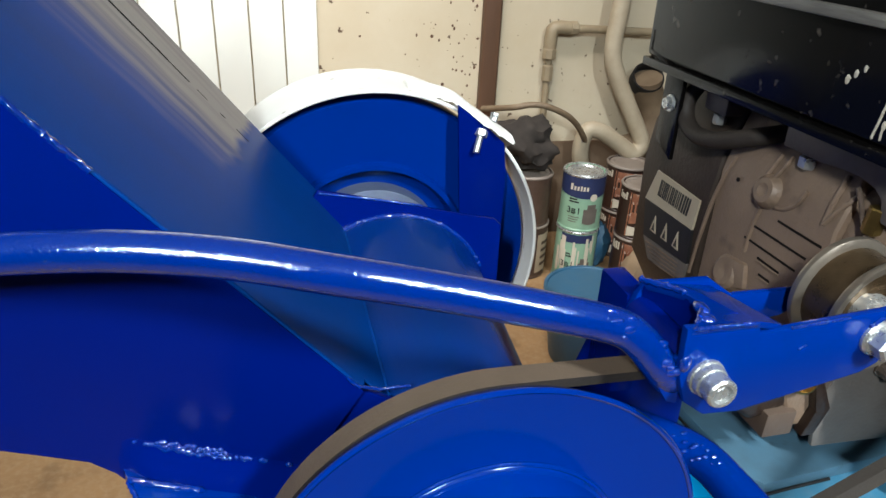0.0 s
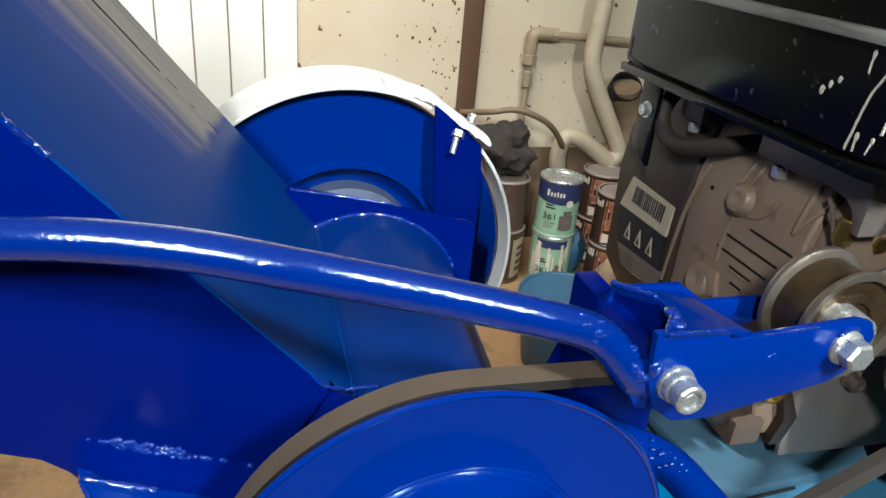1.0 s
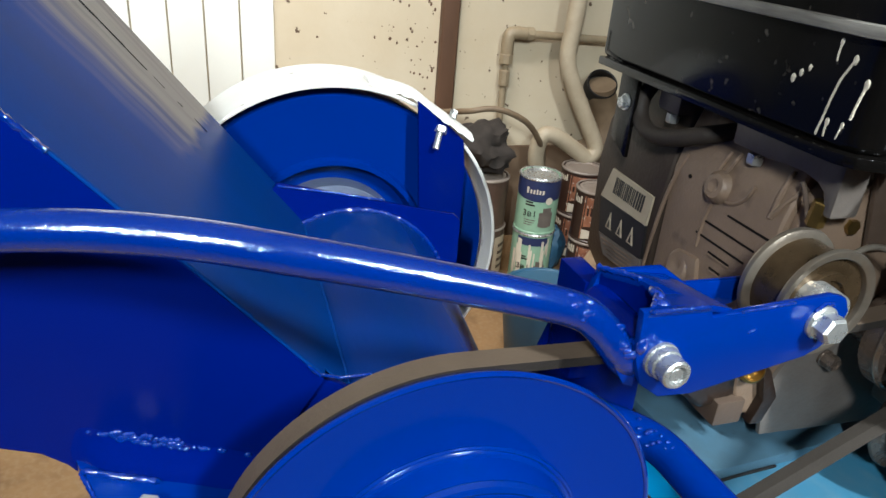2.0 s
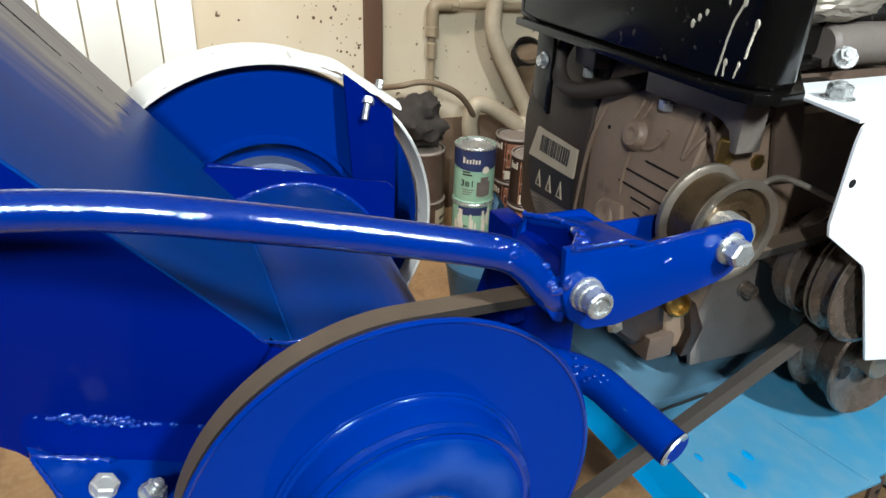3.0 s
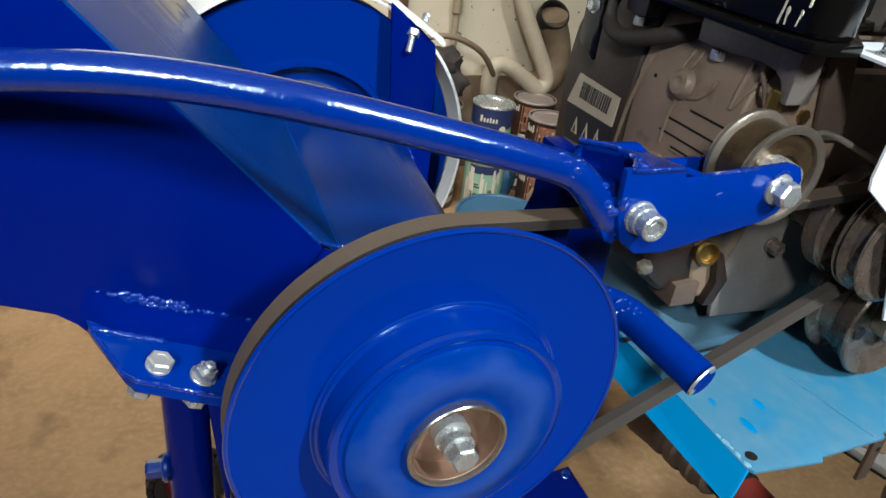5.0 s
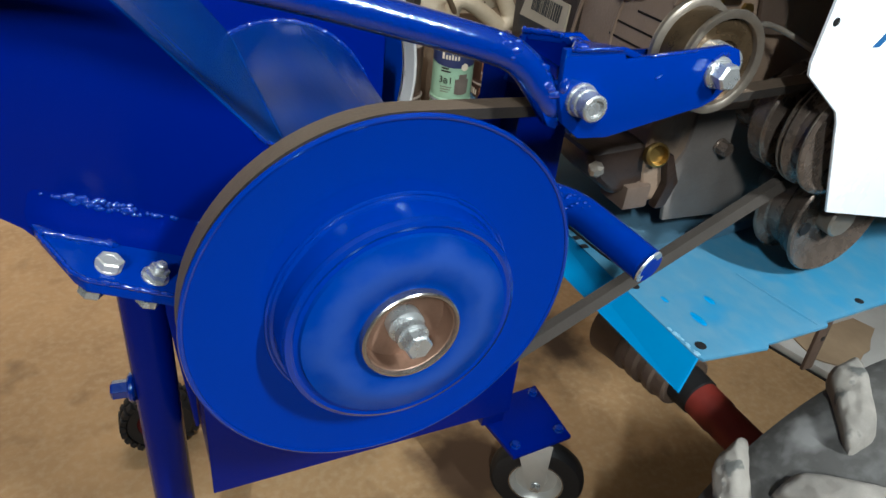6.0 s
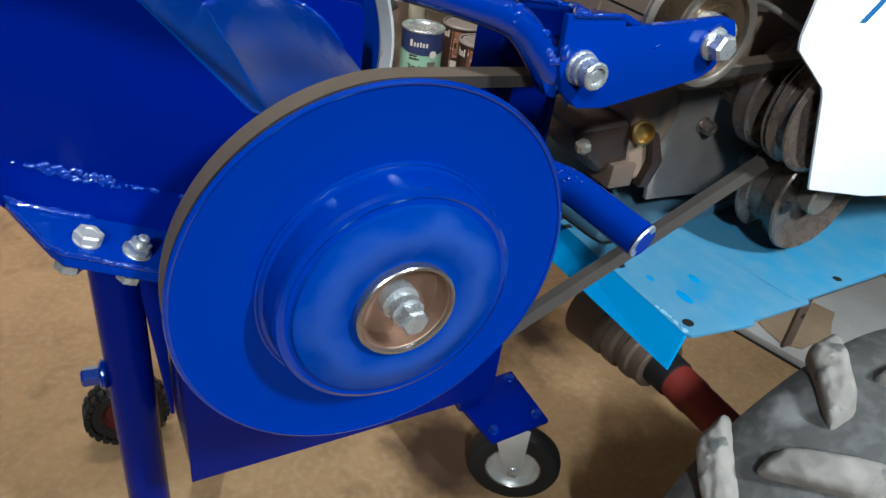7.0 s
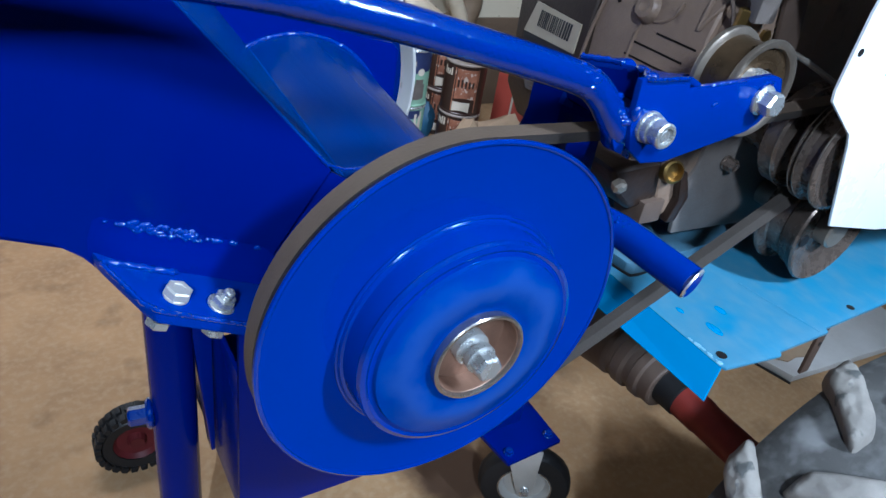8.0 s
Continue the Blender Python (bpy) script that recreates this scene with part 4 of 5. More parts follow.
part("rear_flange", lathe([(0.0345, 0.0335), (0.0375, 0.0335), (0.0418, 0.036), (0.0425, 0.0385), (0.0418, 0.0405), (0.039, 0.0405), (0.0345, 0.037)], IDL, (0, 1, 0), 72, closed=True), IDLER_STEEL, idler)
part("idler_drum", lathe([(0.030, 0.006), (0.0362, 0.0065), (0.0356, 0.011), (0.0356, 0.029), (0.0362, 0.0335), (0.030, 0.034)], IDL, (0, 1, 0), 72), IDLER_BROWN, idler, "brown worn running surface")
part("idler_face", lathe([(0.0, 0.007), (0.0346, 0.007), (0.0346, 0.004), (0.0335, 0.0035), (0.024, 0.0045), (0.023, 0.002), (0.018, 0.002), (0.017, 0.004), (0.0, 0.004)], IDL, (0, 1, 0), 48), IDLER_BROWN, idler, "brownish bearing face")
part("spacer", lathe([(0.0140, -0.0165), (0.0150, -0.004), (0.0150, 0.0045), (0.006, 0.0045), (0.006, -0.0165)], (0.256, 0, 0.8890), (0, 1, 0), 32, closed=True), ZINC, lever, "pale steel spacer")
IB = (0.2400, 0, 0.8875)
bm = lathe([(0.004, -0.0225), (0.0125, -0.0225), (0.0125, -0.0245), (0.0112, -0.0265), (0.004, -0.0265)], IB, (0, 1, 0), 32)
bm = lathe([(0.0105, -0.0265), (0.0105, -0.0355), (0.0088, -0.0375), (0.0, -0.0375)], IB, (0, 1, 0), 6, bm)
part("idler_bolt", bm, ZINC, lever, "zinc-plated hexagon bolt", angle=28)

# stub bar on the housing
stub = part("stub_bar", tube([(0.140, 0.088, 0.745), (0.160, 0.066, 0.745), (0.178, 0.046, 0.7445), (0.187, 0.026, 0.7435), (0.1915, -0.005, 0.7415), (0.1975, -0.0545, 0.7385)], 0.0155, 24, 5), BLUE_LIT, chipper)
part("stub_bore", lathe([(0.0095, 0.0), (0.0155, 0.0), (0.0148, 0.0018), (0.0095, 0.0012)], (0.1975, -0.0545, 0.7385), (0.0275, -0.0845, -0.0185), 32, closed=True), ZINC, stub, "bare cut end of the tube")
drops = None
for k in range(26):
    u = rnd.uniform(0.0, 1.0)
    p = Vector((0.168, 0.060, 0.7450)).lerp(Vector((0.187, 0.022, 0.7435)), u)
    a = radians(rnd.uniform(10, 95))
    r = rnd.uniform(0.0008, 0.0030) * (1.2 - 0.7 * u)
    drops = blob(p + Vector((-0.0150 * math.cos(a) * 0.3, -0.0150 * math.cos(a), 0.0155 * math.sin(a))), (r * 1.4, r, r * 0.8), drops)
tagged(part("weld", drops, WELD_SHINE, stub, "lumpy painted weld"), kind="stuff")

# caster
caster = thing("caster_wheel", (0.352, 0.24, 0.0), "swivel caster with black rubber tyre under a blue plate", "caster")
part("mounting_plate", prism([(0.291, 0.300), (0.306, 0.184), (0.417, 0.190), (0.420, 0.310)], "z", 0.186, 0.194, 0.002), BLUE, caster)
for p in ((0.306, 0.284), (0.319, 0.203), (0.403, 0.208), (0.405, 0.294)):
    hex_bolt(caster, (*p, 0.194), (0, 0, 1), 0.0125, 0.005, 0.0085, mat=BLUE_WELD, label="blue painted hexagon bolt")
part("fork_plate", prism([(0.300, 0.292), (0.312, 0.194), (0.410, 0.200), (0.412, 0.302)], "z", 0.178, 0.1855, 0.001), DULL_ZINC, caster)
WH = (0.388, 0.214, 0.0805)
SWIVEL = -36
wheel_axis = Matrix.Rotation(radians(SWIVEL), 3, "Z") @ Vector((0, 1, 0))
for y in (-0.022, 0.022):
    leg_shape = prism([(WH[0] - 0.050, 0.179), (WH[0] + 0.012, 0.179), (WH[0] + 0.014, 0.080), (WH[0] + 0.008, 0.064), (WH[0] - 0.008, 0.064), (WH[0] - 0.016, 0.080)], "y", WH[1] + y - 0.0015, WH[1] + y + 0.0015, 0.0008)
    part("fork_leg", turned(leg_shape, WH, SWIVEL), DULL_ZINC, caster)
wheel = part("tyre", lathe([(0.046, -0.017), (0.064, -0.0190), (0.074, -0.017), (0.0792, -0.010), (0.0805, 0.0), (0.0792, 0.010), (0.074, 0.017), (0.064, 0.0190), (0.046, 0.017)], WH, wheel_axis, 64, closed=True), BLACK_RUBBER, caster, "black rubber tyre")
part("rim", lathe([(0.0, -0.010), (0.014, -0.012), (0.020, -0.006), (0.036, -0.006), (0.040, -0.016), (0.0435, -0.0185), (0.0465, -0.0165), (0.0465, 0.0165), (0.040, 0.014), (0.024, 0.006), (0.0, 0.010)], WH, wheel_axis, 48), DULL_ZINC, wheel, "pressed steel rim")
part("rim_ring", lathe([(0.0440, -0.0180), (0.0450, -0.0192), (0.0466, -0.0190), (0.0474, -0.0176), (0.0460, -0.0168)], WH, wheel_axis, 48, closed=True), CHROME, wheel, "bright rolled edge of the rim")
hex_bolt(caster, Vector(WH) - wheel_axis * 0.0235, -wheel_axis, 0.014, 0.006, 0.009, name="axle_bolt")


# ---- the tractor: engine, base sheet, pulleys, guard, axle and tyre ----
engine = thing("engine", (0.46, 0.2, 0.63), "dusty grey-brown small petrol engine with black fuel tank", "engine")
case = part("crankcase", prism([(0.335, 0.690), (0.320, 0.725), (0.3165, 0.76), (0.3165, 0.895), (0.324, 0.925), (0.335, 0.957), (0.60, 0.957), (0.62, 0.90), (0.62, 0.690)], "y", 0.104, 0.262, 0.006, seg=3), ALU, engine)
part("crankcase_front", prism([(0.350, 0.80), (0.324, 0.83), (0.322, 0.89), (0.330, 0.925), (0.345, 0.945), (0.57, 0.94), (0.57, 0.80)], "y", 0.082, 0.1045, 0.006), ALU, engine)
for z, a, b in ((0.8785, 0.113, 0.168), (0.8612, 0.125, 0.199), (0.8455, 0.133, 0.2045), (0.8345, 0.150, 0.181), (0.8205, 0.158, 0.174)):
    part("cooling_groove", box((0.3158, a, z - 0.0011), (0.3166, b, z + 0.0011), 0.0003), DARK_METAL, case, "dark narrow groove")
    if z < 0.84:
        part("groove_ridge", box((0.3152, a, z - 0.0042), (0.3170, b, z - 0.0016), 0.0007), ALU, case)
# raised ribs and bosses cast on the side
for pts, r in (([(0.3165, 0.1995, 0.832), (0.3162, 0.1985, 0.850), (0.3162, 0.1955, 0.870), (0.3165, 0.1905, 0.886)], 0.0022), ([(0.3190, 0.1475, 0.915), (0.3172, 0.152, 0.902), (0.3166, 0.163, 0.892), (0.3165, 0.176, 0.888)], 0.0020),
               ([(0.3165, 0.1185, 0.897), (0.320, 0.1186, 0.915), (0.328, 0.1187, 0.940)], 0.0026), ([(0.3165, 0.1175, 0.899), (0.319, 0.109, 0.915), (0.326, 0.099, 0.932)], 0.0024),
               ([(0.3170, 0.200, 0.905), (0.320, 0.1965, 0.918), (0.326, 0.194, 0.932)], 0.0022), ([(0.3175, 0.187, 0.912), (0.321, 0.184, 0.922), (0.327, 0.182, 0.934)], 0.0020)):
    part("rib", tube(pts, r, 8, 4), ALU, case)
for p, r in (((0.3175, 0.190, 0.8985), 0.0145), ((0.3165, 0.2145, 0.8015), 0.0170)):
    part("boss", lathe([(r * 1.25, 0.010), (r * 1.05, -0.004), (r * 0.8, -0.0075), (r * 0.45, -0.0078), (r * 0.25, -0.0060), (0, -0.0060)], p, (1, 0, -0.25), 32), ALU, case)
part("lug", prism([(0.184, 0.798), (0.214, 0.786), (0.230, 0.800), (0.218, 0.819), (0.190, 0.822)], "x", 0.3115, 0.320, 0.003), ALU, case)
part("screw", lathe([(0.0022, 0.0), (0.0022, -0.001), (0, -0.001)], (0.3163, 0.232, 0.894), (1, 0, 0), 12), DARK_METAL, case)
housing = part("fan_housing", prism([(0.345, 0.69), (0.316, 0.74), (0.3125, 0.86), (0.318, 0.905), (0.336, 0.958), (0.60, 0.965), (0.63, 0.90), (0.63, 0.69)], "y", 0.263, 0.400, 0.006, seg=3), BROWN_CAST, engine)
part("housing_edge", tube([(0.321, 0.2475, 0.912), (0.3155, 0.254, 0.885), (0.314, 0.262, 0.85), (0.314, 0.268, 0.81), (0.3150, 0.273, 0.770)], 0.0022, 8, 5), ALU, housing, "bright worn edge of the casting")
label = part("label", prism([(0.362, 0.8565), (0.2755, 0.8540), (0.2790, 0.8185), (0.378, 0.8160)], "x", 0.3105, 0.3135), AGED_PAPER, housing, "cream printed label")
part("warning_label", prism([(0.378, 0.8152), (0.279, 0.8178), (0.276, 0.7785), (0.368, 0.772)], "x", 0.3107, 0.3145), PRINT_BLACK, housing, "black warning label")
part("lower_label", prism([(0.368, 0.7712), (0.276, 0.7777), (0.279, 0.757), (0.350, 0.748)], "x", 0.3109, 0.318), GREY_CAST, housing, "grey striped lower part of the label")
rnd = random.Random(5)
x = 0.289
while x < 0.352:
    wd = rnd.choice((0.0012, 0.0018, 0.0026))
    part("printed_bar", prism([(x, 0.8495), (x + wd, 0.8495), (x + wd + 0.003, 0.829), (x + 0.003, 0.829)], "x", 0.3098, 0.3106), PRINT_BLACK, label)
    x += wd + rnd.choice((0.0014, 0.002, 0.0026))
for k in range(3):
    y = 0.2945 + 0.024 * k
    part("warning_sign", prism([(y, 0.786 - 0.001 * k), (y + 0.013, 0.786 - 0.001 * k), (y + 0.0062, 0.807 - 0.001 * k)], "x", 0.3099, 0.3108), AGED_PAPER, housing, "small white warning triangle")
    part("sign_mark", prism([(y + 0.0035, 0.788 - 0.001 * k), (y + 0.0092, 0.788 - 0.001 * k), (y + 0.0062, 0.798 - 0.001 * k)], "x", 0.3094, 0.3098), PRINT_BLACK, housing)
for k in range(5):
    part("print_strip", prism([(0.290, 0.7715 - 0.0045 * k), (0.360 - 0.006 * k, 0.7665 - 0.0045 * k), (0.360 - 0.006 * k, 0.7680 - 0.0045 * k), (0.290, 0.7730 - 0.0045 * k)], "x", 0.3099, 0.3108), ALU, housing, "pale printed line")
part("cylinder_flange", prism([(0.062, 0.965), (0.188, 0.965), (0.188, 0.943), (0.142, 0.943), (0.124, 0.945), (0.100, 0.946), (0.084, 0.943), (0.075, 0.937), (0.070, 0.920), (0.062, 0.920)], "x", 0.317, 0.345, 0.003), GREY_CAST, engine)
part("cylinder_block", box((0.346, 0.10, 0.93), (0.46, 0.22, 0.966), 0.004), DARK_METAL, engine)
hex_bolt(engine, (0.326, 0.163, 0.9425), (0, 0, -1), 0.014, 0.010, 0.0)
part("rear_flange", box((0.312, 0.268, 0.945), (0.36, 0.305, 0.966), 0.004), GREY_CAST, engine)
hex_bolt(engine, (0.322, 0.288, 0.945), (0, 0, -1), 0.012, 0.010, 0.0)
part("tank_bracket", prism([(0.318, 0.885), (0.352, 0.900), (0.352, 0.972), (0.392, 0.985), (0.392, 1.01), (0.386, 1.01), (0.386, 0.99), (0.318, 0.972)], "x", 0.292, 0.297, 0.001), BLACK, engine)
hex_bolt(engine, (0.292, 0.334, 0.943), (-1, 0, 0), 0.012, 0.005, 0.009)
part("breather_hose", tube([(0.316, 0.318, 0.975), (0.306, 0.324, 0.950), (0.303, 0.318, 0.932), (0.302, 0.300, 0.922), (0.302, 0.275, 0.922), (0.305, 0.248, 0.929), (0.316, 0.222, 0.940), (0.335, 0.205, 0.948)], 0.0088, 16, 8), DUSTY_HOSE, engine, "black rubber hose")
tank_plan = [(0.292, 0.400), (0.292, 0.055), (0.297, 0.040), (0.310, 0.032), (0.335, 0.036), (0.42, 0.12), (0.62, 0.15), (0.62, 0.400)]
tank = part("fuel_tank", prism(tank_plan, "z", 0.980, 1.112, 0.012, seg=3), BLACK, engine, "black painted fuel tank with white paint runs")
lip_plan = [(0.285, 0.394), (0.285, 0.050), (0.291, 0.034), (0.308, 0.024), (0.338, 0.028), (0.424, 0.112), (0.63, 0.142), (0.63, 0.410)]
part("tank_lip", prism(lip_plan, "z", 0.972, 0.981, 0.002), BLACK, tank)
part("tank_seam", prism(lip_plan, "z", 1.0590, 1.0685, 0.003), SCUFFED, tank, "pale scuffed seam of the tank")
# dried runs: a thick head at the top and a thin tail below, and a few splashes
for k, (pts, s) in enumerate((([(0.062, 1.043), (0.0655, 1.036), (0.0695, 1.028), (0.0725, 1.014), (0.0745, 1.000), (0.0770, 0.985)], 0.0020), ([(0.0485, 1.029), (0.0495, 1.022), (0.0510, 1.012), (0.0520, 1.003)], 0.0021),
                              ([(0.0696, 0.997), (0.0700, 0.992), (0.0696, 0.986)], 0.0018), ([(0.0560, 0.998), (0.0574, 0.992), (0.0585, 0.987)], 0.0014), ([(0.0776, 1.0526), (0.0780, 1.046), (0.0776, 1.039)], 0.0016),
                              ([(0.1130, 1.0195), (0.1100, 1.0215)], 0.0020), ([(0.1065, 1.0250), (0.1045, 1.0262)], 0.0017), ([(0.0995, 1.0300), (0.0972, 1.0315)], 0.0015))):
    line = [(0.2917 + max(0.0, 0.055 - y) * 0.3, y, z) for y, z in pts]
    part("paint_run", weld(line, s * 0.55, k, blob(line[0], (s * 0.5, s * 1.15, s * 1.9))), PAPER, tank, "dried white paint run")
bm = bmesh.new()
bmesh.ops.create_icosphere(bm, subdivisions=4, radius=1.0)
for v in bm.verts:
    k = 1 + 0.16 * noise.noise(v.co * 5) + 0.10 * abs(noise.noise(v.co * 13))
    v.co = Vector((0.455 + v.co.x * 0.075 * k, 0.13 + v.co.y * 0.03 * k, 1.035 + v.co.z * 0.022 * k))
part("foil_wrap", bm, STEEL, engine, "crumpled foil round the exhaust", angle=12)
part("air_filter", rod((0.46, 0.125, 0.992), (0.66, 0.135, 0.985), 0.021, segs=36, edge=0.004), GREY_CAST, engine)
hex_bolt(engine, (0.467, 0.100, 0.985), (-0.5, -0.6, 0.5), 0.014, 0.008, 0.011, 0.004)
carb = part("carburettor", box((0.385, 0.080, 0.875), (0.46, 0.12, 0.935), 0.008, rod((0.340, 0.092, 0.926), (0.40, 0.095, 0.905), 0.011, segs=18)), TAN_METAL, engine)
part("linkage_bracket", prism([(0.330, 0.936), (0.345, 0.930), (0.378, 0.917), (0.388, 0.902), (0.380, 0.884), (0.366, 0.886), (0.352, 0.900), (0.338, 0.912)], "y", 0.084, 0.088, 0.001), TAN_METAL, carb, "tan linkage bracket")
part("linkage_bolt", lathe([(0.007, 0.0), (0.007, -0.006), (0, -0.006)], (0.366, 0.084, 0.903), (0, 1, 0), 6), BRASS, carb, "small brass bolt", angle=25)
part("linkage_rod", tube([(0.330, 0.082, 0.920), (0.345, 0.080, 0.924), (0.362, 0.080, 0.934), (0.380, 0.080, 0.948)], 0.0018, 8, 5), TAN_METAL, carb)
part("gasket_edge", tube([(0.318, 0.098, 0.938), (0.317, 0.090, 0.928), (0.319, 0.086, 0.916), (0.318, 0.078, 0.905), (0.322, 0.076, 0.893)], 0.0020, 8, 5), BROWN_METAL, engine)
part("brass_fitting", rod((0.321, 0.078, 0.908), (0.321, 0.076, 0.930), 0.0075, segs=6, edge=0.001), BRASS, engine, "small brass fitting")
part("oil_filler", lathe([(0.013, 0.0), (0.013, -0.010), (0.0105, -0.012), (0.0095, -0.004), (0, -0.004)], (0.329, 0.105, 0.749), (0.25, 1, -0.3), 28), BRASS, engine, "yellow oil filler ring")
part("drain_block", prism([(0.244, 0.758), (0.322, 0.762), (0.335, 0.716), (0.292, 0.700), (0.266, 0.722)], "y", 0.106, 0.19, 0.011, seg=3), DEEP_BROWN, engine, "very dark brown drain block")
part("foot_block", box((0.301, 0.098, 0.688), (0.333, 0.14, 0.715), 0.002), BROWN_METAL, engine)
part("mount_plate", prism([(0.372, 0.815), (0.370, 0.752), (0.354, 0.722), (0.366, 0.664), (0.56, 0.655), (0.53, 0.72), (0.47, 0.80)], "y", 0.100, 0.106, 0.002), GREY_CAST, engine)
part("stiffener", prism([(0.338, 0.752), (0.348, 0.750), (0.366, 0.716), (0.356, 0.686), (0.342, 0.686), (0.350, 0.714)], "y", 0.094, 0.106, 0.002), DEEP_BROWN, engine)
part("drain_plug", lathe([(0.008, 0.0), (0.008, -0.008), (0.004, -0.010), (0, -0.010)], (0.256, 0.105, 0.742), (0.3, 1, 0.2), 6), STEEL, engine, "dull steel drain plug", angle=25)
hex_bolt(engine, (0.415, 0.099, 0.752), (0, -1, 0), 0.014, 0.012, 0.009, mat=RUST_STEEL, label="dark steel hexagon bolt")
crank = part("engine_pulley", lathe([(0.014, 0.100), (0.034, 0.100), (0.034, 0.062), (0.050, 0.060), (0.0565, 0.058), (0.0580, 0.056), (0.0575, 0.040), (0.0550, 0.0372), (0.040, 0.0335), (0.036, 0.031), (0.036, 0.0235), (0.044, 0.0215), (0.0545, 0.0185), (0.0585, 0.0178), (0.0585, 0.0172), (0.0545, 0.0157),
                                     (0.0545, 0.0142), (0.0585, 0.0127), (0.0585, 0.0109), (0.0530, 0.0085), (0.0515, 0.0070), (0.0515, -0.0040), (0.0535, -0.0055), (0.0588, -0.0070), (0.0588, -0.0100), (0.0540, -0.0120), (0.0490, -0.0080), (0.030, -0.0060), (0.014, -0.0060)],
                                    (CRANK.x, 0, CRANK.y), (0, 1, 0), 80, closed=True), RUST_STEEL, engine, "brown ridged engine pulley", angle=22)
for r, y in ((0.0580, 0.0400), (0.0586, 0.0175), (0.0586, 0.0118), (0.0589, -0.0085)):
    part("ring", lathe([(r + 0.0007 * math.cos(a), y - 0.0009 * math.sin(a)) for a in np.linspace(0, math.tau, 9)[:-1]], (CRANK.x, 0, CRANK.y), (0, 1, 0), 96, closed=True), IDLER_STEEL, crank, "bright worn ridge")
part("crank_bolt", lathe([(0.014, 0.002), (0.014, -0.012), (0.0, -0.012)], (CRANK.x, 0, CRANK.y), (0, 1, 0), 28), STEEL, crank)

sheet = thing("base_sheet", (0.45, 0.1, 0.57), "sky-blue painted steel base sheet, chalky and worn", "base sheet")
SHEET = 0.622
part("sheet_top", prism([(0.290, 0.42), (0.288, 0.05), (0.288, -0.060), (0.293, -0.068), (0.37, -0.076), (0.374, -0.071), (0.462, -0.070), (0.466, -0.064), (0.585, -0.060), (0.80, -0.050), (0.80, 0.42)], "z", SHEET - 0.004, SHEET, 0.001), CYAN, sheet)
bm = bmesh.new()
vs = [bm.verts.new(v) for v in ((0.288, 0.24, SHEET - 0.001), (0.288, -0.064, SHEET - 0.001), (0.267, -0.073, SHEET - 0.030), (0.262, 0.24, SHEET - 0.030))]
vi = [bm.verts.new(v.co + Vector((0.003, 0, -0.0022))) for v in vs]
bm.faces.new(vs), bm.faces.new(vi[::-1])
for k in range(4):
    bm.faces.new((vs[k - 1], vs[k], vi[k], vi[k - 1]))
part("sheet_lip", bm, CYAN_LIP, sheet, "clean bright blue folded lip")
bm = bmesh.new()
rnd = random.Random(41)
for k in range(16):
    f = rnd.random() ** 1.5
    bm = blob((0.2895 + rnd.uniform(0, 0.004), -0.0600 + 0.050 * f, SHEET), (rnd.uniform(0.0008, 0.0022), rnd.uniform(0.0015, 0.004), 0.0004), bm)
tagged(part("bare_chips", bm, PALE_CHIP, sheet, "pale chips along the worn fold"), kind="stuff")
part("crease", tube([(0.434, 0.034, SHEET - 0.0009), (0.438, 0.006, SHEET - 0.0006), (0.446, -0.040, SHEET - 0.0006), (0.451, -0.066, SHEET - 0.0009)], 0.0020, 10, 6), CYAN, sheet)
for p, size in (((0.331, -0.018, SHEET), (0.0050, 0.0120, 0.0004)), ((0.366, 0.004, SHEET), (0.0045, 0.0080, 0.0004)), ((0.318, 0.020, SHEET), (0.0030, 0.0060, 0.0004))):
    part("paint_patch", blob(p, size), CYAN_LIP, sheet, "patch of fresher blue paint")
part("raised_pad", prism([(0.306, 0.098), (0.314, 0.090), (0.45, 0.098), (0.56, 0.112), (0.56, 0.40), (0.292, 0.40), (0.296, 0.20)], "z", 0.6225, 0.636, 0.002), DIRTY_CYAN, sheet, "oily grey-blue pad")
part("pad_gap", tube([(0.2945, 0.21, 0.6235), (0.297, 0.17, 0.6235), (0.3045, 0.100, 0.6235), (0.3135, 0.0885, 0.6235), (0.345, 0.0900, 0.6235), (0.395, 0.0930, 0.6235)], 0.0016, 8, 5), BLACK_RUBBER, sheet, "dark gap beside the pad")
part("bolt_hole", lathe([(0.0055, SHEET + 0.0003), (0.0058, SHEET + 0.0008), (0, SHEET + 0.0008)], (0.303, -0.052, 0), (0, 0, 1), 20), BLACK_RUBBER, sheet, "dark punched hole")
part("bolt_hole", lathe([(0.0045, SHEET + 0.0003), (0.0048, SHEET + 0.0008), (0, SHEET + 0.0008)], (0.301, 0.048, 0), (0, 0, 1), 20), BLACK_RUBBER, sheet, "dark punched hole")
part("bolt_hole", lathe([(0.0045, SHEET + 0.0003), (0.0048, SHEET + 0.0008), (0, SHEET + 0.0008)], (0.535, -0.050, 0), (0, 0, 1), 20), BLACK_RUBBER, sheet, "dark punched hole")
part("slot", box((0.2865, 0.128, SHEET + 0.0003), (0.2955, 0.1345, SHEET + 0.0014)), BLACK_RUBBER, sheet, "dark punched slot")
part("slot", box((0.2895, 0.146, SHEET + 0.0003), (0.2985, 0.1525, SHEET + 0.0014)), BLACK_RUBBER, sheet, "dark punched slot")
part("support_leg", box((0.58, 0.20, 0.36), (0.66, 0.30, 0.62), 0.01), DARK_METAL, sheet)
hex_bolt(sheet, (0.300, -0.045, 0.618), (0, 0, -1), 0.014, 0.010, 0.009, 0.012)

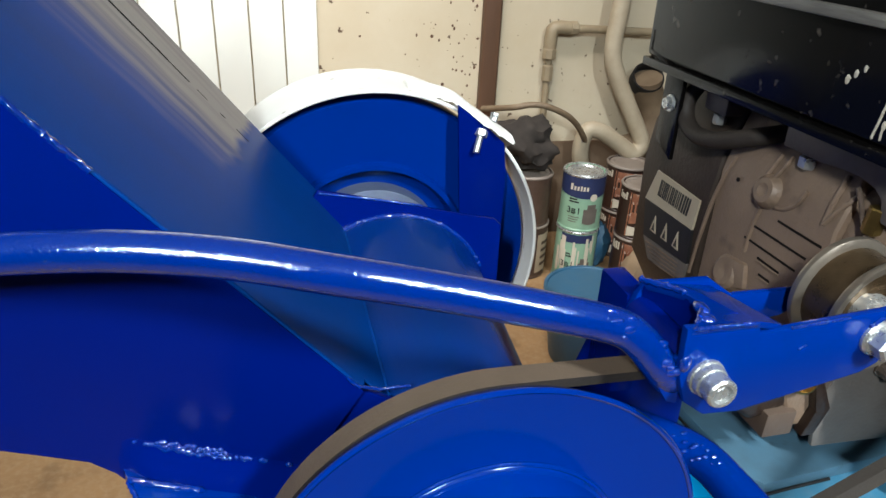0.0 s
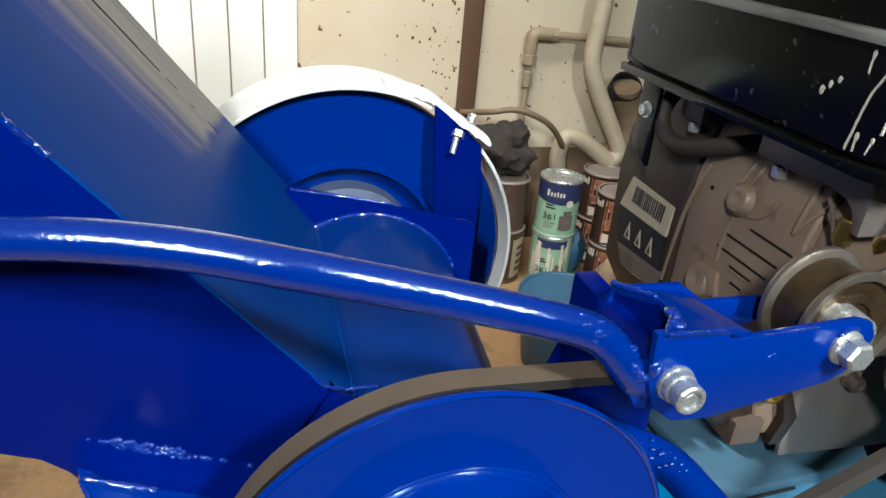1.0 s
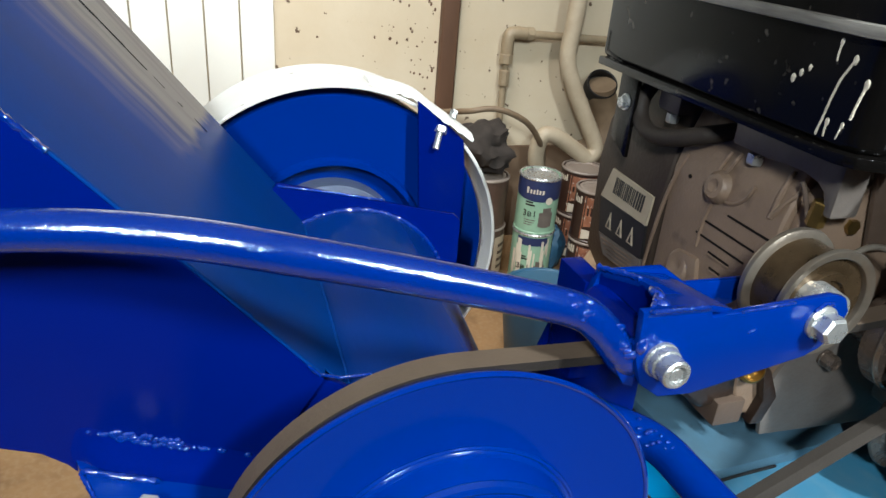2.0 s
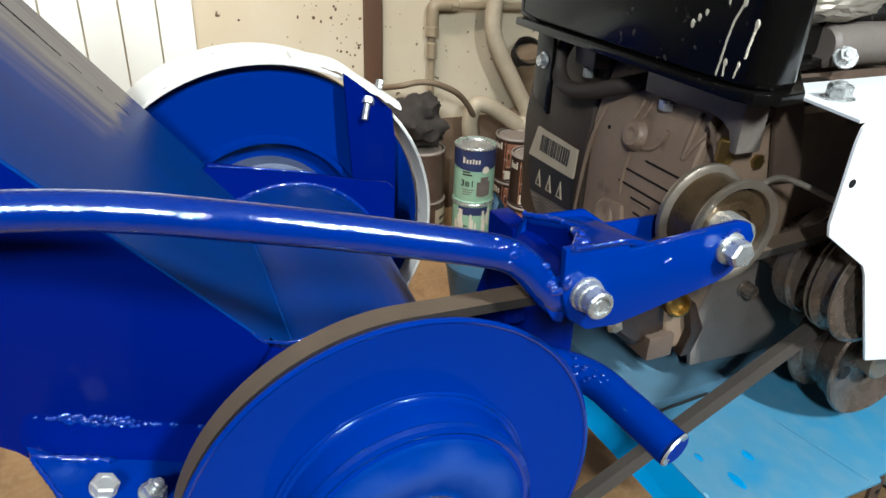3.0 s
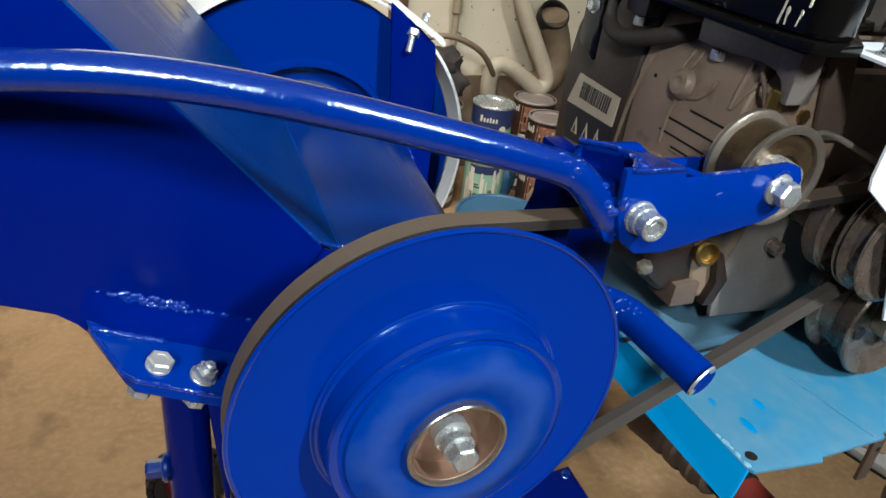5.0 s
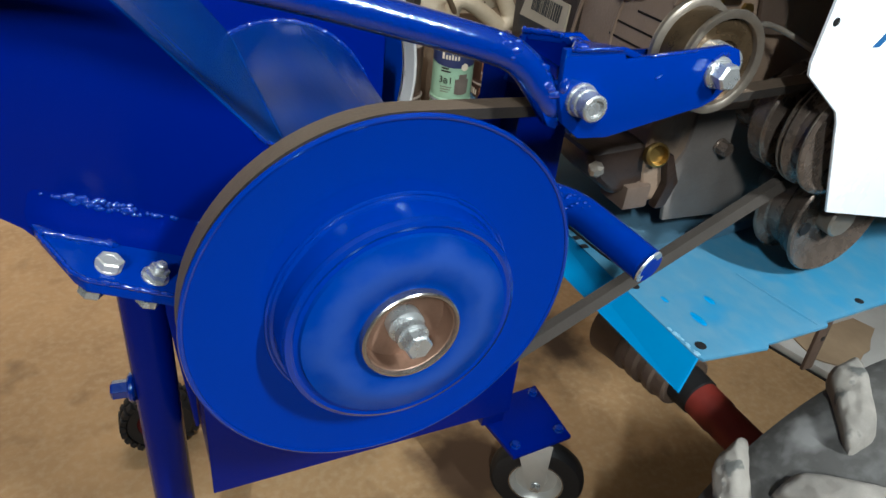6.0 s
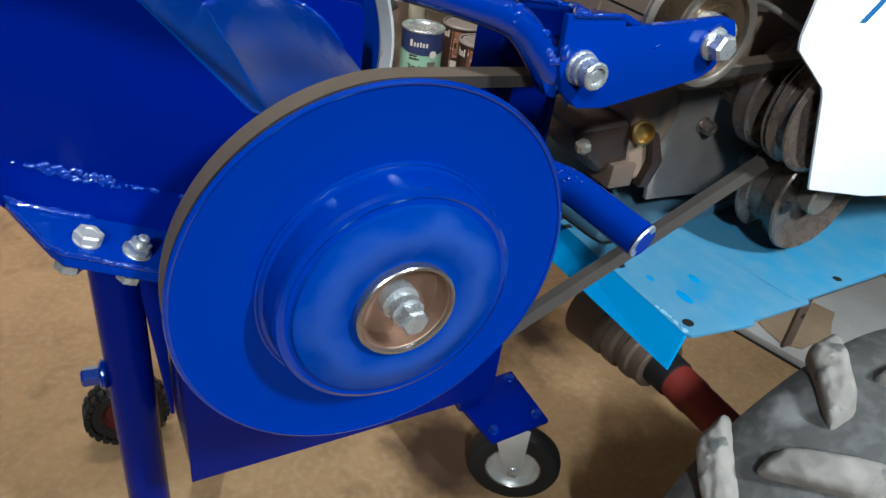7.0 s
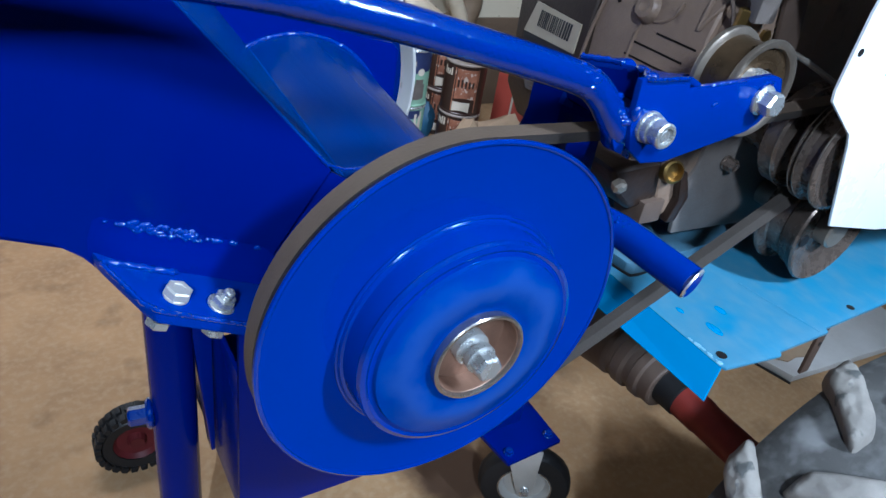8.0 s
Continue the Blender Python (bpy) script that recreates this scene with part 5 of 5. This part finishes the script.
lower = thing("gearbox_pulley", (0.51, 0.03, 0.63), "dark brown steel two-groove gearbox pulley", "pulley")
rim = part("rim", lathe([(0.014, 0.056), (0.060, 0.056), (0.0655, 0.054), (0.0668, 0.0520), (0.0655, 0.0495), (0.0570, 0.047), (0.0555, 0.045), (0.0555, 0.028), (0.0590, 0.024), (0.0600, 0.016), (0.0655, 0.008), (0.0675, 0.003), (0.0660, 0.0005), (0.050, 0.010), (0.014, 0.012)],
                       (0.515, 0, 0.702), (0, 1, 0), 80, closed=True), RUST_STEEL, lower)
part("hub", lathe([(0.016, 0.1), (0.020, -0.004), (0.018, -0.006), (0.0, -0.006)], (0.515, 0, 0.702), (0, 1, 0), 28), STEEL, lower)
part("balance_hole", lathe([(0.008, 0.0085), (0.0075, 0.0070), (0.0, 0.0070)], (0.478, 0, 0.690), (0, 1, 0), 20), BLACK_RUBBER, lower, "dark drilled hole")

cover = thing("belt_guard", (0.6, 0.03, 0.72), "bright white painted sheet-metal belt guard", "belt guard")
front = [(0.3435, 0.955), (0.3425, 0.889), (0.346, 0.878), (0.400, 0.842), (0.407, 0.832), (0.452, 0.732), (0.56, 0.709), (0.95, 0.66), (0.95, 0.972), (0.352, 0.972), (0.3455, 0.966)]
part("front_sheet", prism(front, "y", -0.0215, -0.0185, 0.0008), WHITE, cover)
part("top_sheet", prism([(0.3435, -0.0185), (0.3615, 0.079), (0.95, 0.079), (0.95, -0.0185)], "z", 0.969, 0.972, 0.0008), WHITE, cover)
part("back_sheet", prism([(0.362, 0.969), (0.362, 0.86), (0.40, 0.80), (0.40, 0.75), (0.95, 0.70), (0.95, 0.969)], "y", 0.112, 0.115), BROWN_METAL, cover, "dusty brown inner sheet")
part("side_strip", prism([(0.3625, 0.969), (0.395, 0.969), (0.420, 0.88), (0.384, 0.882)], "y", 0.074, 0.079, 0.001), BROWN_METAL, cover, "dark inner strip")
part("drill_hole", lathe([(0.0036, -0.0217), (0.0036, -0.0222), (0, -0.0222)], (0.3520, 0, 0.9225), (0, 1, 0), 18), BLACK_RUBBER, cover, "small drilled hole")
part("painted_mark", prism([(0.4095, 0.9000), (0.4185, 0.9000), (0.4405, 0.9260), (0.4315, 0.9260)], "y", -0.0221, -0.0216), material("blue_print", (0.015, 0.10, 0.26), 0.4, bump=0.02), cover, "short blue printed stroke")
hex_bolt(cover, (0.378, 0.030, 0.972), (0, 0, 1), 0.017, 0.010, 0.013, 0.004)

throttle = thing("throttle_wire", (0.40, 0.05, 0.84), "bent bare steel throttle wire", "wire")
part("wire", tube([(0.33, 0.06, 0.872), (0.35, 0.055, 0.893), (0.372, 0.05, 0.897), (0.41, 0.03, 0.880), (0.45, 0.02, 0.86)], 0.0028, 10, 6), STEEL, throttle)

AXLE = (0.58, 0.30)
axle = thing("drive_axle", (AXLE[0], 0.15, 0.2), "red painted drive axle below a dusty gearbox boss", "axle")
part("axle_tube", lathe([(0.0, 0.16), (0.030, 0.16), (0.030, 0.072), (0.0282, 0.068), (0.0282, -0.11), (0, -0.11)], (AXLE[0], 0, AXLE[1]), (0, 1, 0), 40), RED, axle)
boss = part("gearbox_boss", lathe([(0.036, 0.150), (0.043, 0.148), (0.0465, 0.151), (0.0475, 0.172), (0.052, 0.176), (0.053, 0.190), (0.0495, 0.194), (0.0495, 0.206), (0.0565, 0.211), (0.058, 0.228), (0.0535, 0.233), (0.0535, 0.244), (0.061, 0.250), (0.063, 0.27), (0.07, 0.31), (0.0, 0.31), (0.0, 0.18), (0.036, 0.18)],
     (AXLE[0], 0, AXLE[1]), (0, 1, 0), 64), BROWN_METAL, axle, "dusty brown ribbed gearbox boss")
# black band that fills the dark gap between boss and axle
part("black_band", lathe([(0.0301, 0.112), (0.0325, 0.114), (0.0335, 0.155), (0.0301, 0.156)], (AXLE[0], 0, AXLE[1]), (0, 1, 0), 40, closed=True), BLACK_RUBBER, axle, "black band between the boss and the red axle")
part("mouth", lathe([(0.0355, 0.152), (0.0310, 0.156), (0.0310, 0.176), (0.0355, 0.176)], (AXLE[0], 0, AXLE[1]), (0, 1, 0), 40, closed=True), BLACK_RUBBER, boss, "dark open mouth")

TREAD = -0.155
tyre = thing("tractor_tyre", (AXLE[0], TREAD, 0.0), "clay-covered tractor tyre with thick angled lugs", "tyre")
casing = part("casing", lathe([(0.15, -0.062), (0.20, -0.072), (0.240, -0.073), (0.262, -0.066), (0.273, -0.050), (0.278, -0.025), (0.279, 0.0), (0.278, 0.025), (0.273, 0.050), (0.262, 0.066), (0.240, 0.073), (0.20, 0.072), (0.15, 0.062)], (AXLE[0], TREAD, AXLE[1]), (0, 1, 0), 96, closed=True), TYRE, tyre)
part("wheel_disc", lathe([(0.0, 0.0), (0.05, 0.0), (0.08, 0.02), (0.14, 0.02), (0.152, 0.055), (0.152, -0.065), (0.14, -0.06), (0.0, -0.02)], (AXLE[0], TREAD, AXLE[1]), (0, 1, 0), 48), RED, tyre)


def lug_mesh(side):
    """One worn clay-caked bar slanting from the shoulder past the middle of the tread, round the axle."""
    one = bmesh.new()
    rows, n, m = [], 25, 19
    for k in range(n):
        s = k / (n - 1)
        e = min(1.0, 4.5 * s, 5.0 * (1 - s))
        end = math.sqrt(max(0.0, 1 - (1 - e) ** 2))
        y = 0.078 - 0.088 * s
        row = []
        for j in range(m):
            u = 2 * j / (m - 1) - 1
            width = (0.078 + 0.012 * (1 - s)) * (0.55 + 0.45 * end)
            a = -0.24 * s + u * width
            hump = max(0.0, 1 - abs(u) ** 5)
            base = 0.275 - 0.016 * max(0, (y - 0.045) / 0.033)
            rad = base + 0.026 * hump ** 0.5 * (0.08 + 0.92 * end)
            p = Vector((-math.cos(a) * rad, y * side, math.sin(a) * rad))
            wobble = noise.noise(p * 55 + Vector((side * 9, 0, 0))) * 0.0034 + noise.noise(p * 140) * 0.0020
            p *= 1 + wobble / 0.29
            row.append(one.verts.new(p))
        rows.append(row)
    for a, b in zip(rows[:-1], rows[1:]):
        for j in range(m - 1):
            one.faces.new((a[j], a[j + 1], b[j + 1], b[j]))
    one.faces.new([r for r in rows[0]])
    one.faces.new([r for r in rows[-1]][::-1])
    return to_mesh("lug", one, TYRE_LUG, (0, 0, 0), 40)


lugs = {1: lug_mesh(1), -1: lug_mesh(-1)}
N_LUG = 11
for k in range(N_LUG):
    for side, start in ((1, 0.73), (-1, 1.0)):
        lug = new("lug", lugs[side])
        lug.parent = tyre
        lug.matrix_basis = Matrix.Translation((0, 0, AXLE[1])) @ Matrix.Rotation(start + math.tau * k / N_LUG, 4, "Y")


# ---- by the wall ----
def wrap(base, radius, z0, z1, a0, a1, thick=0.0012, n=14, wave=0.0):
    """A piece of printed label round a can: from height z0 to z1, between two angles in degrees."""
    one, rows = bmesh.new(), []
    for k in range(n + 1):
        a = radians(a0 + (a1 - a0) * k / n)
        low = z0 + wave * math.sin(math.pi * k / n)
        rows.append([one.verts.new((base[0] + r * math.cos(a), base[1] + r * math.sin(a), base[2] + z)) for r, z in ((radius, low), (radius + thick, low), (radius + thick, z1), (radius, z1))])
    for a, b in zip(rows[:-1], rows[1:]):
        for k in range(4):
            one.faces.new((a[k], a[(k + 1) % 4], b[(k + 1) % 4], b[k]))
    one.faces.new(rows[0])
    one.faces.new(rows[-1])
    return one


def paint_can(base, radius, height, body_mat, label, lid_mat, group="paint cans by the wall"):
    c = thing("paint_can", base, label, "paint can", group)
    body = part("body", lathe([(0.0, 0.0), (radius - 0.002, 0.0), (radius, 0.002), (radius, 0.006), (radius - 0.002, 0.008), (radius - 0.002, height - 0.008), (radius, height - 0.006), (radius, height - 0.001), (radius - 0.002, height),
                               (radius - 0.006, height), (radius - 0.008, height - 0.006), (0.0, height - 0.007)], base, (0, 0, 1), 40), body_mat, c)
    part("rim", lathe([(radius + 0.0008, height - 0.007), (radius + 0.0014, height - 0.003), (radius - 0.001, height + 0.0008), (radius - 0.006, height + 0.0006), (radius - 0.007, height - 0.004)], base, (0, 0, 1), 40, closed=True), ZINC if lid_mat is ZINC else GREY_LID, c, "rolled metal rim")
    part("lid", lathe([(radius - 0.010, height - 0.005), (radius - 0.012, height - 0.001), (radius - 0.022, height - 0.001), (radius - 0.026, height - 0.006), (0.0, height - 0.006)], base, (0, 0, 1), 40), lid_mat, c, "pressed metal lid")
    return c, body


def lettering(text, size, base, radius, z, angle, mat, parent, name="lettering"):
    """Raised letters laid flat against the can at an angle."""
    curve = bpy.data.curves.new(name, "FONT")
    curve.body, curve.size, curve.extrude, curve.align_x = text, size, 0.0006, "CENTER"
    temp = bpy.data.objects.new(name, curve)
    me = bpy.data.meshes.new_from_object(temp)
    bpy.data.objects.remove(temp)
    one = bmesh.new()
    one.from_mesh(me)
    bpy.data.meshes.remove(me)
    for v in one.verts:
        a = radians(angle) + v.co.x / radius
        rr = radius + 0.0022 + v.co.z
        v.co = Vector((base[0] + rr * math.cos(a), base[1] + rr * math.sin(a), base[2] + z + v.co.y))
    return part(name, one, mat, parent)


rnd = random.Random(21)
R_CAN, H_CAN = 0.069, 0.190
for level, base in enumerate(((0.858, 1.60, 0.0), (0.858, 1.60, H_CAN + 0.001))):
    c, body = paint_can(base, R_CAN, H_CAN, MINT, ("mint-green paint can splashed with white, under another one", "mint-green and navy paint can stacked on another")[level], ZINC)
    rl = R_CAN - 0.002
    if level:
        part("label_band", wrap(base, rl, 0.128, 0.182, -205, -15, wave=-0.014, n=24), NAVY, body, "dark blue band on the label")
        a = -150
        for k, (wd, hh) in enumerate(((9, 0.020), (7, 0.013), (7, 0.013), (6, 0.016), (7, 0.013), (7, 0.013))):
            part("letter_bar", wrap(base, rl + 0.0013, 0.140, 0.140 + hh, a, a + wd * 0.72, 0.0006, 3), PAPER, body)
            a += wd + 1.5
        part("logo_dot", lathe([(0.0, 0.0), (0.012, 0.0), (0.012, 0.0015), (0, 0.0015)], (base[0] + rl * math.cos(radians(-84)), base[1] + rl * math.sin(radians(-84)), base[2] + 0.118), (math.cos(radians(-84)), math.sin(radians(-84)), 0), 18), PAPER, body)
    else:
        part("label_band", wrap(base, rl, 0.150, 0.178, -160, -70), NAVY, body, "dark blue band on the label")
        for k in range(16):
            a, top = rnd.uniform(-175, -60), rnd.uniform(0.12, 0.18)
            part("paint_run", wrap(base, rl + 0.001, top - rnd.uniform(0.03, 0.10), top, a, a + rnd.uniform(2.5, 9), 0.0012, 4, wave=-0.008), PAPER, body, "white paint run")
    part("label_picture", wrap(base, rl + 0.0002, 0.030, 0.078, -108, -68, wave=-0.004), GREY_CAST, body, "dark grey picture on the label")
    part("picture_top", wrap(base, rl + 0.0004, 0.078, 0.094, -98, -74), GREY_CAST, body)
    lettering("3\u04321", 0.030, base, rl, 0.062, -134, PRINT_BLACK, body)
    for k in range(2):
        part("print_line", wrap(base, rl, 0.098 + 0.009 * k, 0.103 + 0.009 * k, -150, -122 - 6 * k, 0.0008, 5), PRINT_BLACK, body)
    for k in range(3):
        part("print_line", wrap(base, rl, 0.032 + 0.008 * k, 0.0345 + 0.008 * k, -148, -124 + 4 * k, 0.0008, 5), GREY_CAST, body)

c, body = paint_can((0.700, 1.67, 0.0), 0.078, 0.19, TIN, "rusty old tin with a yellowed label beside the mint-green cans", GREY_LID)
part("label_panel", wrap((0.700, 1.67, 0.0), 0.0765, 0.020, 0.160, -75, -8, wave=0.004), AGED_PAPER, body, "yellowed peeling label")
for k in range(4):
    part("print_line", wrap((0.700, 1.67, 0.0), 0.0780, 0.045 + 0.026 * k, 0.056 + 0.026 * k, -62, -22 - 5 * (k % 2), 0.0008, 6), RAW_BROWN, body)
paint_can((0.697, 1.668, 0.191), 0.076, 0.17, TIN, "rusty old tin stacked on another, below a rag", GREY_LID)


def copper_can(base, radius, height, label):
    c, body = paint_can(base, radius, height, DARK_BROWN, label, GREY_LID)
    rl = radius - 0.002
    part("label_panel", wrap(base, rl, 0.055, height - 0.018, -146, -88, wave=0.006), COPPER_LABEL, body, "shiny copper-coloured panel")
    part("label_panel", wrap(base, rl, 0.012, 0.046, -148, -100, wave=0.006), PAPER, body, "cream printed panel")
    for a in (-152, -86):
        part("label_border", wrap(base, rl, 0.012, height - 0.016, a, a + 2.5, 0.0009, 2), COPPER_LABEL, body)
    for k in range(5):
        part("letter_bar", wrap(base, rl + 0.0013, height * 0.55, height * 0.55 + rnd.uniform(0.018, 0.030), -141 + 10 * k, -135.5 + 10 * k, 0.0006, 2), DARK_BROWN, body)
    for k in range(4):
        part("letter_bar", wrap(base, rl, height * 0.74, height * 0.74 + rnd.uniform(0.016, 0.026), -190 + 8 * k, -185 + 8 * k, 0.0008, 2), PAPER, body)
    return c


copper_can((1.105, 1.76, 0.0), 0.078, 0.172, "dark brown tin with copper-coloured panel, below another")
copper_can((1.105, 1.76, 0.173), 0.078, 0.165, "dark brown lettered tin stacked by the wall")
copper_can((1.040, 1.54, 0.0), 0.072, 0.172, "dark brown tin with copper-coloured panel, carrying another")
copper_can((1.040, 1.54, 0.173), 0.072, 0.175, "tin with a shiny copper-coloured panel and grey lid")

# odds and ends among the cans
bag = thing("plastic_bag", (1.0, 1.64, 0.0), "crumpled blue plastic bag between the paint cans", "bag")
bm = bmesh.new()
bmesh.ops.create_icosphere(bm, subdivisions=3, radius=1.0)
for v in bm.verts:
    k = 1 + 0.22 * noise.noise(v.co * 3) + 0.12 * noise.noise(v.co * 9)
    v.co = Vector((0.965 + v.co.x * 0.05 * k, 1.665 + v.co.y * 0.045 * k, max(0.0, 0.075 + v.co.z * 0.085 * k)))
part("film", bm, TEAL, bag, angle=25)
carton = thing("carton", (1.25, 1.50, 0.0), "small upright red card box", "box")
part("box_body", turned(box((1.185, 1.47, 0.0), (1.27, 1.55, 0.335), 0.002), (1.23, 1.51, 0), 12), RED_BOX, carton)
part("box_stripe", turned(box((1.181, 1.4685, 0.0), (1.192, 1.4695, 0.335)), (1.23, 1.51, 0), 12), PAPER, carton, "cream edge strip")
for x0, y0, sx, sy, sz, sd in ((0.99, 1.40, 0.06, 0.05, 0.20, 3), (1.15, 1.42, 0.13, 0.06, 0.19, 8)):
    cloth = thing("sack", (x0, y0, 0.0), "slumped tan paper sack on the floor", "sack")
    bm = bmesh.new()
    bmesh.ops.create_icosphere(bm, subdivisions=3, radius=1.0)
    for v in bm.verts:
        k = 1 + 0.25 * noise.noise(v.co * 2.2 + Vector((sd, 0, 0))) + 0.10 * noise.noise(v.co * 7)
        v.co = Vector((x0 + v.co.x * sx * k, y0 + v.co.y * sy * k, max(0.0, sz * 0.42 + v.co.z * sz * 0.55 * k)))
    part("paper", bm, TAN, cloth, angle=40)

tub = thing("plastic_tub", (0.70, 1.15, 0.0), "light blue plastic tub on the floor", "tub")
part("body", lathe([(0.0, 0.0), (0.095, 0.0), (0.100, 0.006), (0.128, 0.20), (0.134, 0.204), (0.134, 0.214), (0.126, 0.214), (0.124, 0.210), (0.0, 0.207)], (0.70, 1.15, 0), (0, 0, 1), 48), TEAL, tub)

rag = thing("rag", (0.70, 1.70, 0.365), "dark crumpled oily rag lying on a tin", "rag")
bm = bmesh.new()
bmesh.ops.create_icosphere(bm, subdivisions=4, radius=0.1, matrix=Matrix.Translation((0.685, 1.70, 0.44)))
for v in bm.verts:
    d = v.co - Vector((0.685, 1.70, 0.44))
    k = 1 + 0.45 * noise.noise(d * 16) + 0.25 * noise.noise(d * 45)
    v.co = Vector((0.685, 1.70, 0.44)) + Vector((d.x * k, d.y * k, max(-0.064, d.z * k * 0.85)))
part("cloth", bm, RAG, rag, angle=60)

pipe = thing("water_pipe", (0.83, 1.92, 0.0), "beige painted water pipe with elbow and couplings", "pipe")
part("riser", rod((0.832, 1.922, 0.0), (0.829, 1.922, 0.735), 0.0115, segs=20), BEIGE, pipe)
part("branch", rod((0.845, 1.922, 0.762), (1.8, 1.922, 0.722), 0.0135, segs=20), BEIGE, pipe)
part("elbow", tube([(0.829, 1.922, 0.690), (0.829, 1.922, 0.735), (0.834, 1.922, 0.757), (0.855, 1.922, 0.763), (0.890, 1.922, 0.761)], 0.0215, 20, 6), BEIGE, pipe)
for z0, z1, rr in ((0.66, 0.695, 0.0245), (0.585, 0.64, 0.019)):
    part("coupling", rod((0.829, 1.922, z0), (0.829, 1.922, z1), rr, segs=8, edge=0.003), BEIGE, pipe)
part("coupling", rod((0.892, 1.922, 0.761), (0.92, 1.922, 0.760), 0.0225, segs=8, edge=0.003), BEIGE, pipe)

hose = thing("hose", (1.05, 1.86, 0.30), "thick beige hose hanging in a loop on the wall", "hose")
part("hose_tube", tube([(1.06, 1.90, 1.5), (1.045, 1.88, 1.1), (1.037, 1.86, 0.86), (1.026, 1.855, 0.70), (1.058, 1.85, 0.61), (1.108, 1.845, 0.52), (1.160, 1.84, 0.43), (1.182, 1.835, 0.375), (1.150, 1.83, 0.345), (1.085, 1.83, 0.385), (1.010, 1.83, 0.43), (0.965, 1.835, 0.43), (0.955, 1.85, 0.36), (0.98, 1.86, 0.28), (1.05, 1.87, 0.22)], 0.029, 20, 6), HOSE, hose)
drain = thing("drain_pipe", (1.2, 1.90, 0.3), "dark corroded drain pipe behind the hose", "pipe")
part("pipe_body", tube([(1.178, 1.86, 0.605), (1.190, 1.87, 0.57), (1.222, 1.88, 0.51), (1.238, 1.88, 0.44), (1.215, 1.88, 0.37), (1.14, 1.88, 0.34)], 0.050, 24, 6), PIPE_BROWN, drain)
part("pipe_mouth", lathe([(0.0, -0.035), (0.054, -0.035), (0.056, 0.012), (0.053, 0.015), (0.049, 0.012), (0.049, -0.030), (0.0, -0.030)], (1.178, 1.862, 0.602), (-0.15, -0.9, 0.75), 32), BLACK_RUBBER, drain, "black rubber sleeve")
cable = thing("cable", (0.8, 1.78, 0.40), "brown rubber cable drooping along the wall", "cable")
part("cable_run", tube([(0.60, 1.90, 0.50), (0.66, 1.78, 0.535), (0.72, 1.76, 0.548), (0.78, 1.75, 0.540), (0.86, 1.76, 0.50), (0.93, 1.80, 0.43), (0.99, 1.86, 0.34), (1.02, 1.90, 0.2)], 0.0100, 12, 6), PIPE_BROWN, cable)

# ---- on the floor ----
small = thing("toy_wheel", (-0.18, 0.57, 0.0), "small black knobbly wheel with a red hub", "wheel")
WC = (-0.180, 0.57, 0.068)
t2 = part("tyre", lathe([(0.038, -0.022), (0.053, -0.024), (0.060, -0.018), (0.062, 0.0), (0.060, 0.018), (0.053, 0.024), (0.038, 0.022)], WC, (0.1, 1, 0), 48, closed=True), BLACK_RUBBER, small)
knob_mesh = to_mesh("knob", box((-0.005, -0.007, -0.005), (0.005, 0.007, 0.005), 0.001), BLACK_RUBBER, (0, 0, 0))
for k in range(26):
    for y in (-0.016, 0.004):
        a = math.tau * k / 26 + y * 4
        knob = new("knob", knob_mesh)
        knob.parent = t2
        knob.matrix_basis = Matrix.Translation(Vector((WC[0] + 0.063 * math.cos(a), WC[1] + y, WC[2] + 0.063 * math.sin(a))) - BASE[small.name]) @ Matrix.Rotation(-a, 4, "Y")
part("hub", lathe([(0.0, -0.020), (0.012, -0.022), (0.016, -0.010), (0.032, -0.012), (0.038, -0.020), (0.039, 0.020), (0.0, 0.018)], WC, (0.1, 1, 0), 32), PINK_RIM, small, "red plastic hub")

board = thing("board", (1.35, 0.30, 0.0), "white painted board lying on the floor", "board")
part("plank", prism([(1.18, 0.40), (1.23, 0.235), (1.75, 0.20), (1.80, 0.42)], "z", 0.001, 0.020, 0.002), OLD_WHITE, board)
# thin black strip that paints the shade in the gap along the board
part("edge_shade", prism([(1.172, 0.40), (1.222, 0.230), (1.2285, 0.2325), (1.1785, 0.40)], "z", 0.0005, 0.003), BLACK_RUBBER, board, "dark strip put in for the shaded gap beside the board")
flap = thing("cardboard_scrap", (1.36, 0.33, 0.02), "torn brown cardboard scrap lying on the white board", "cardboard")
part("card", prism([(1.236, 0.39), (1.229, 0.35), (1.226, 0.31), (1.243, 0.292), (1.262, 0.275), (1.30, 0.279), (1.33, 0.270), (1.36, 0.284), (1.39, 0.29), (1.43, 0.318), (1.48, 0.345), (1.46, 0.395)], "z", 0.0205, 0.024, 0.001), TAN, flap)
part("hanging_strap", prism([(0.470, 0.619), (0.487, 0.619), (0.492, 0.545), (0.476, 0.545)], "y", -0.060, -0.056, 0.0008), RAW_BROWN, sheet, "rusty brown hanging strap")
part("strap_hole", lathe([(0.0030, -0.0602), (0.0030, -0.0607), (0, -0.0607)], (0.4835, 0, 0.590), (0, 1, 0), 14), BLACK_RUBBER, sheet)
part("inner_sticker", prism([(0.455, 0.936), (0.482, 0.934), (0.482, 0.944), (0.455, 0.946)], "y", 0.1105, 0.1118), YELLOW, cover, "small yellow sticker")
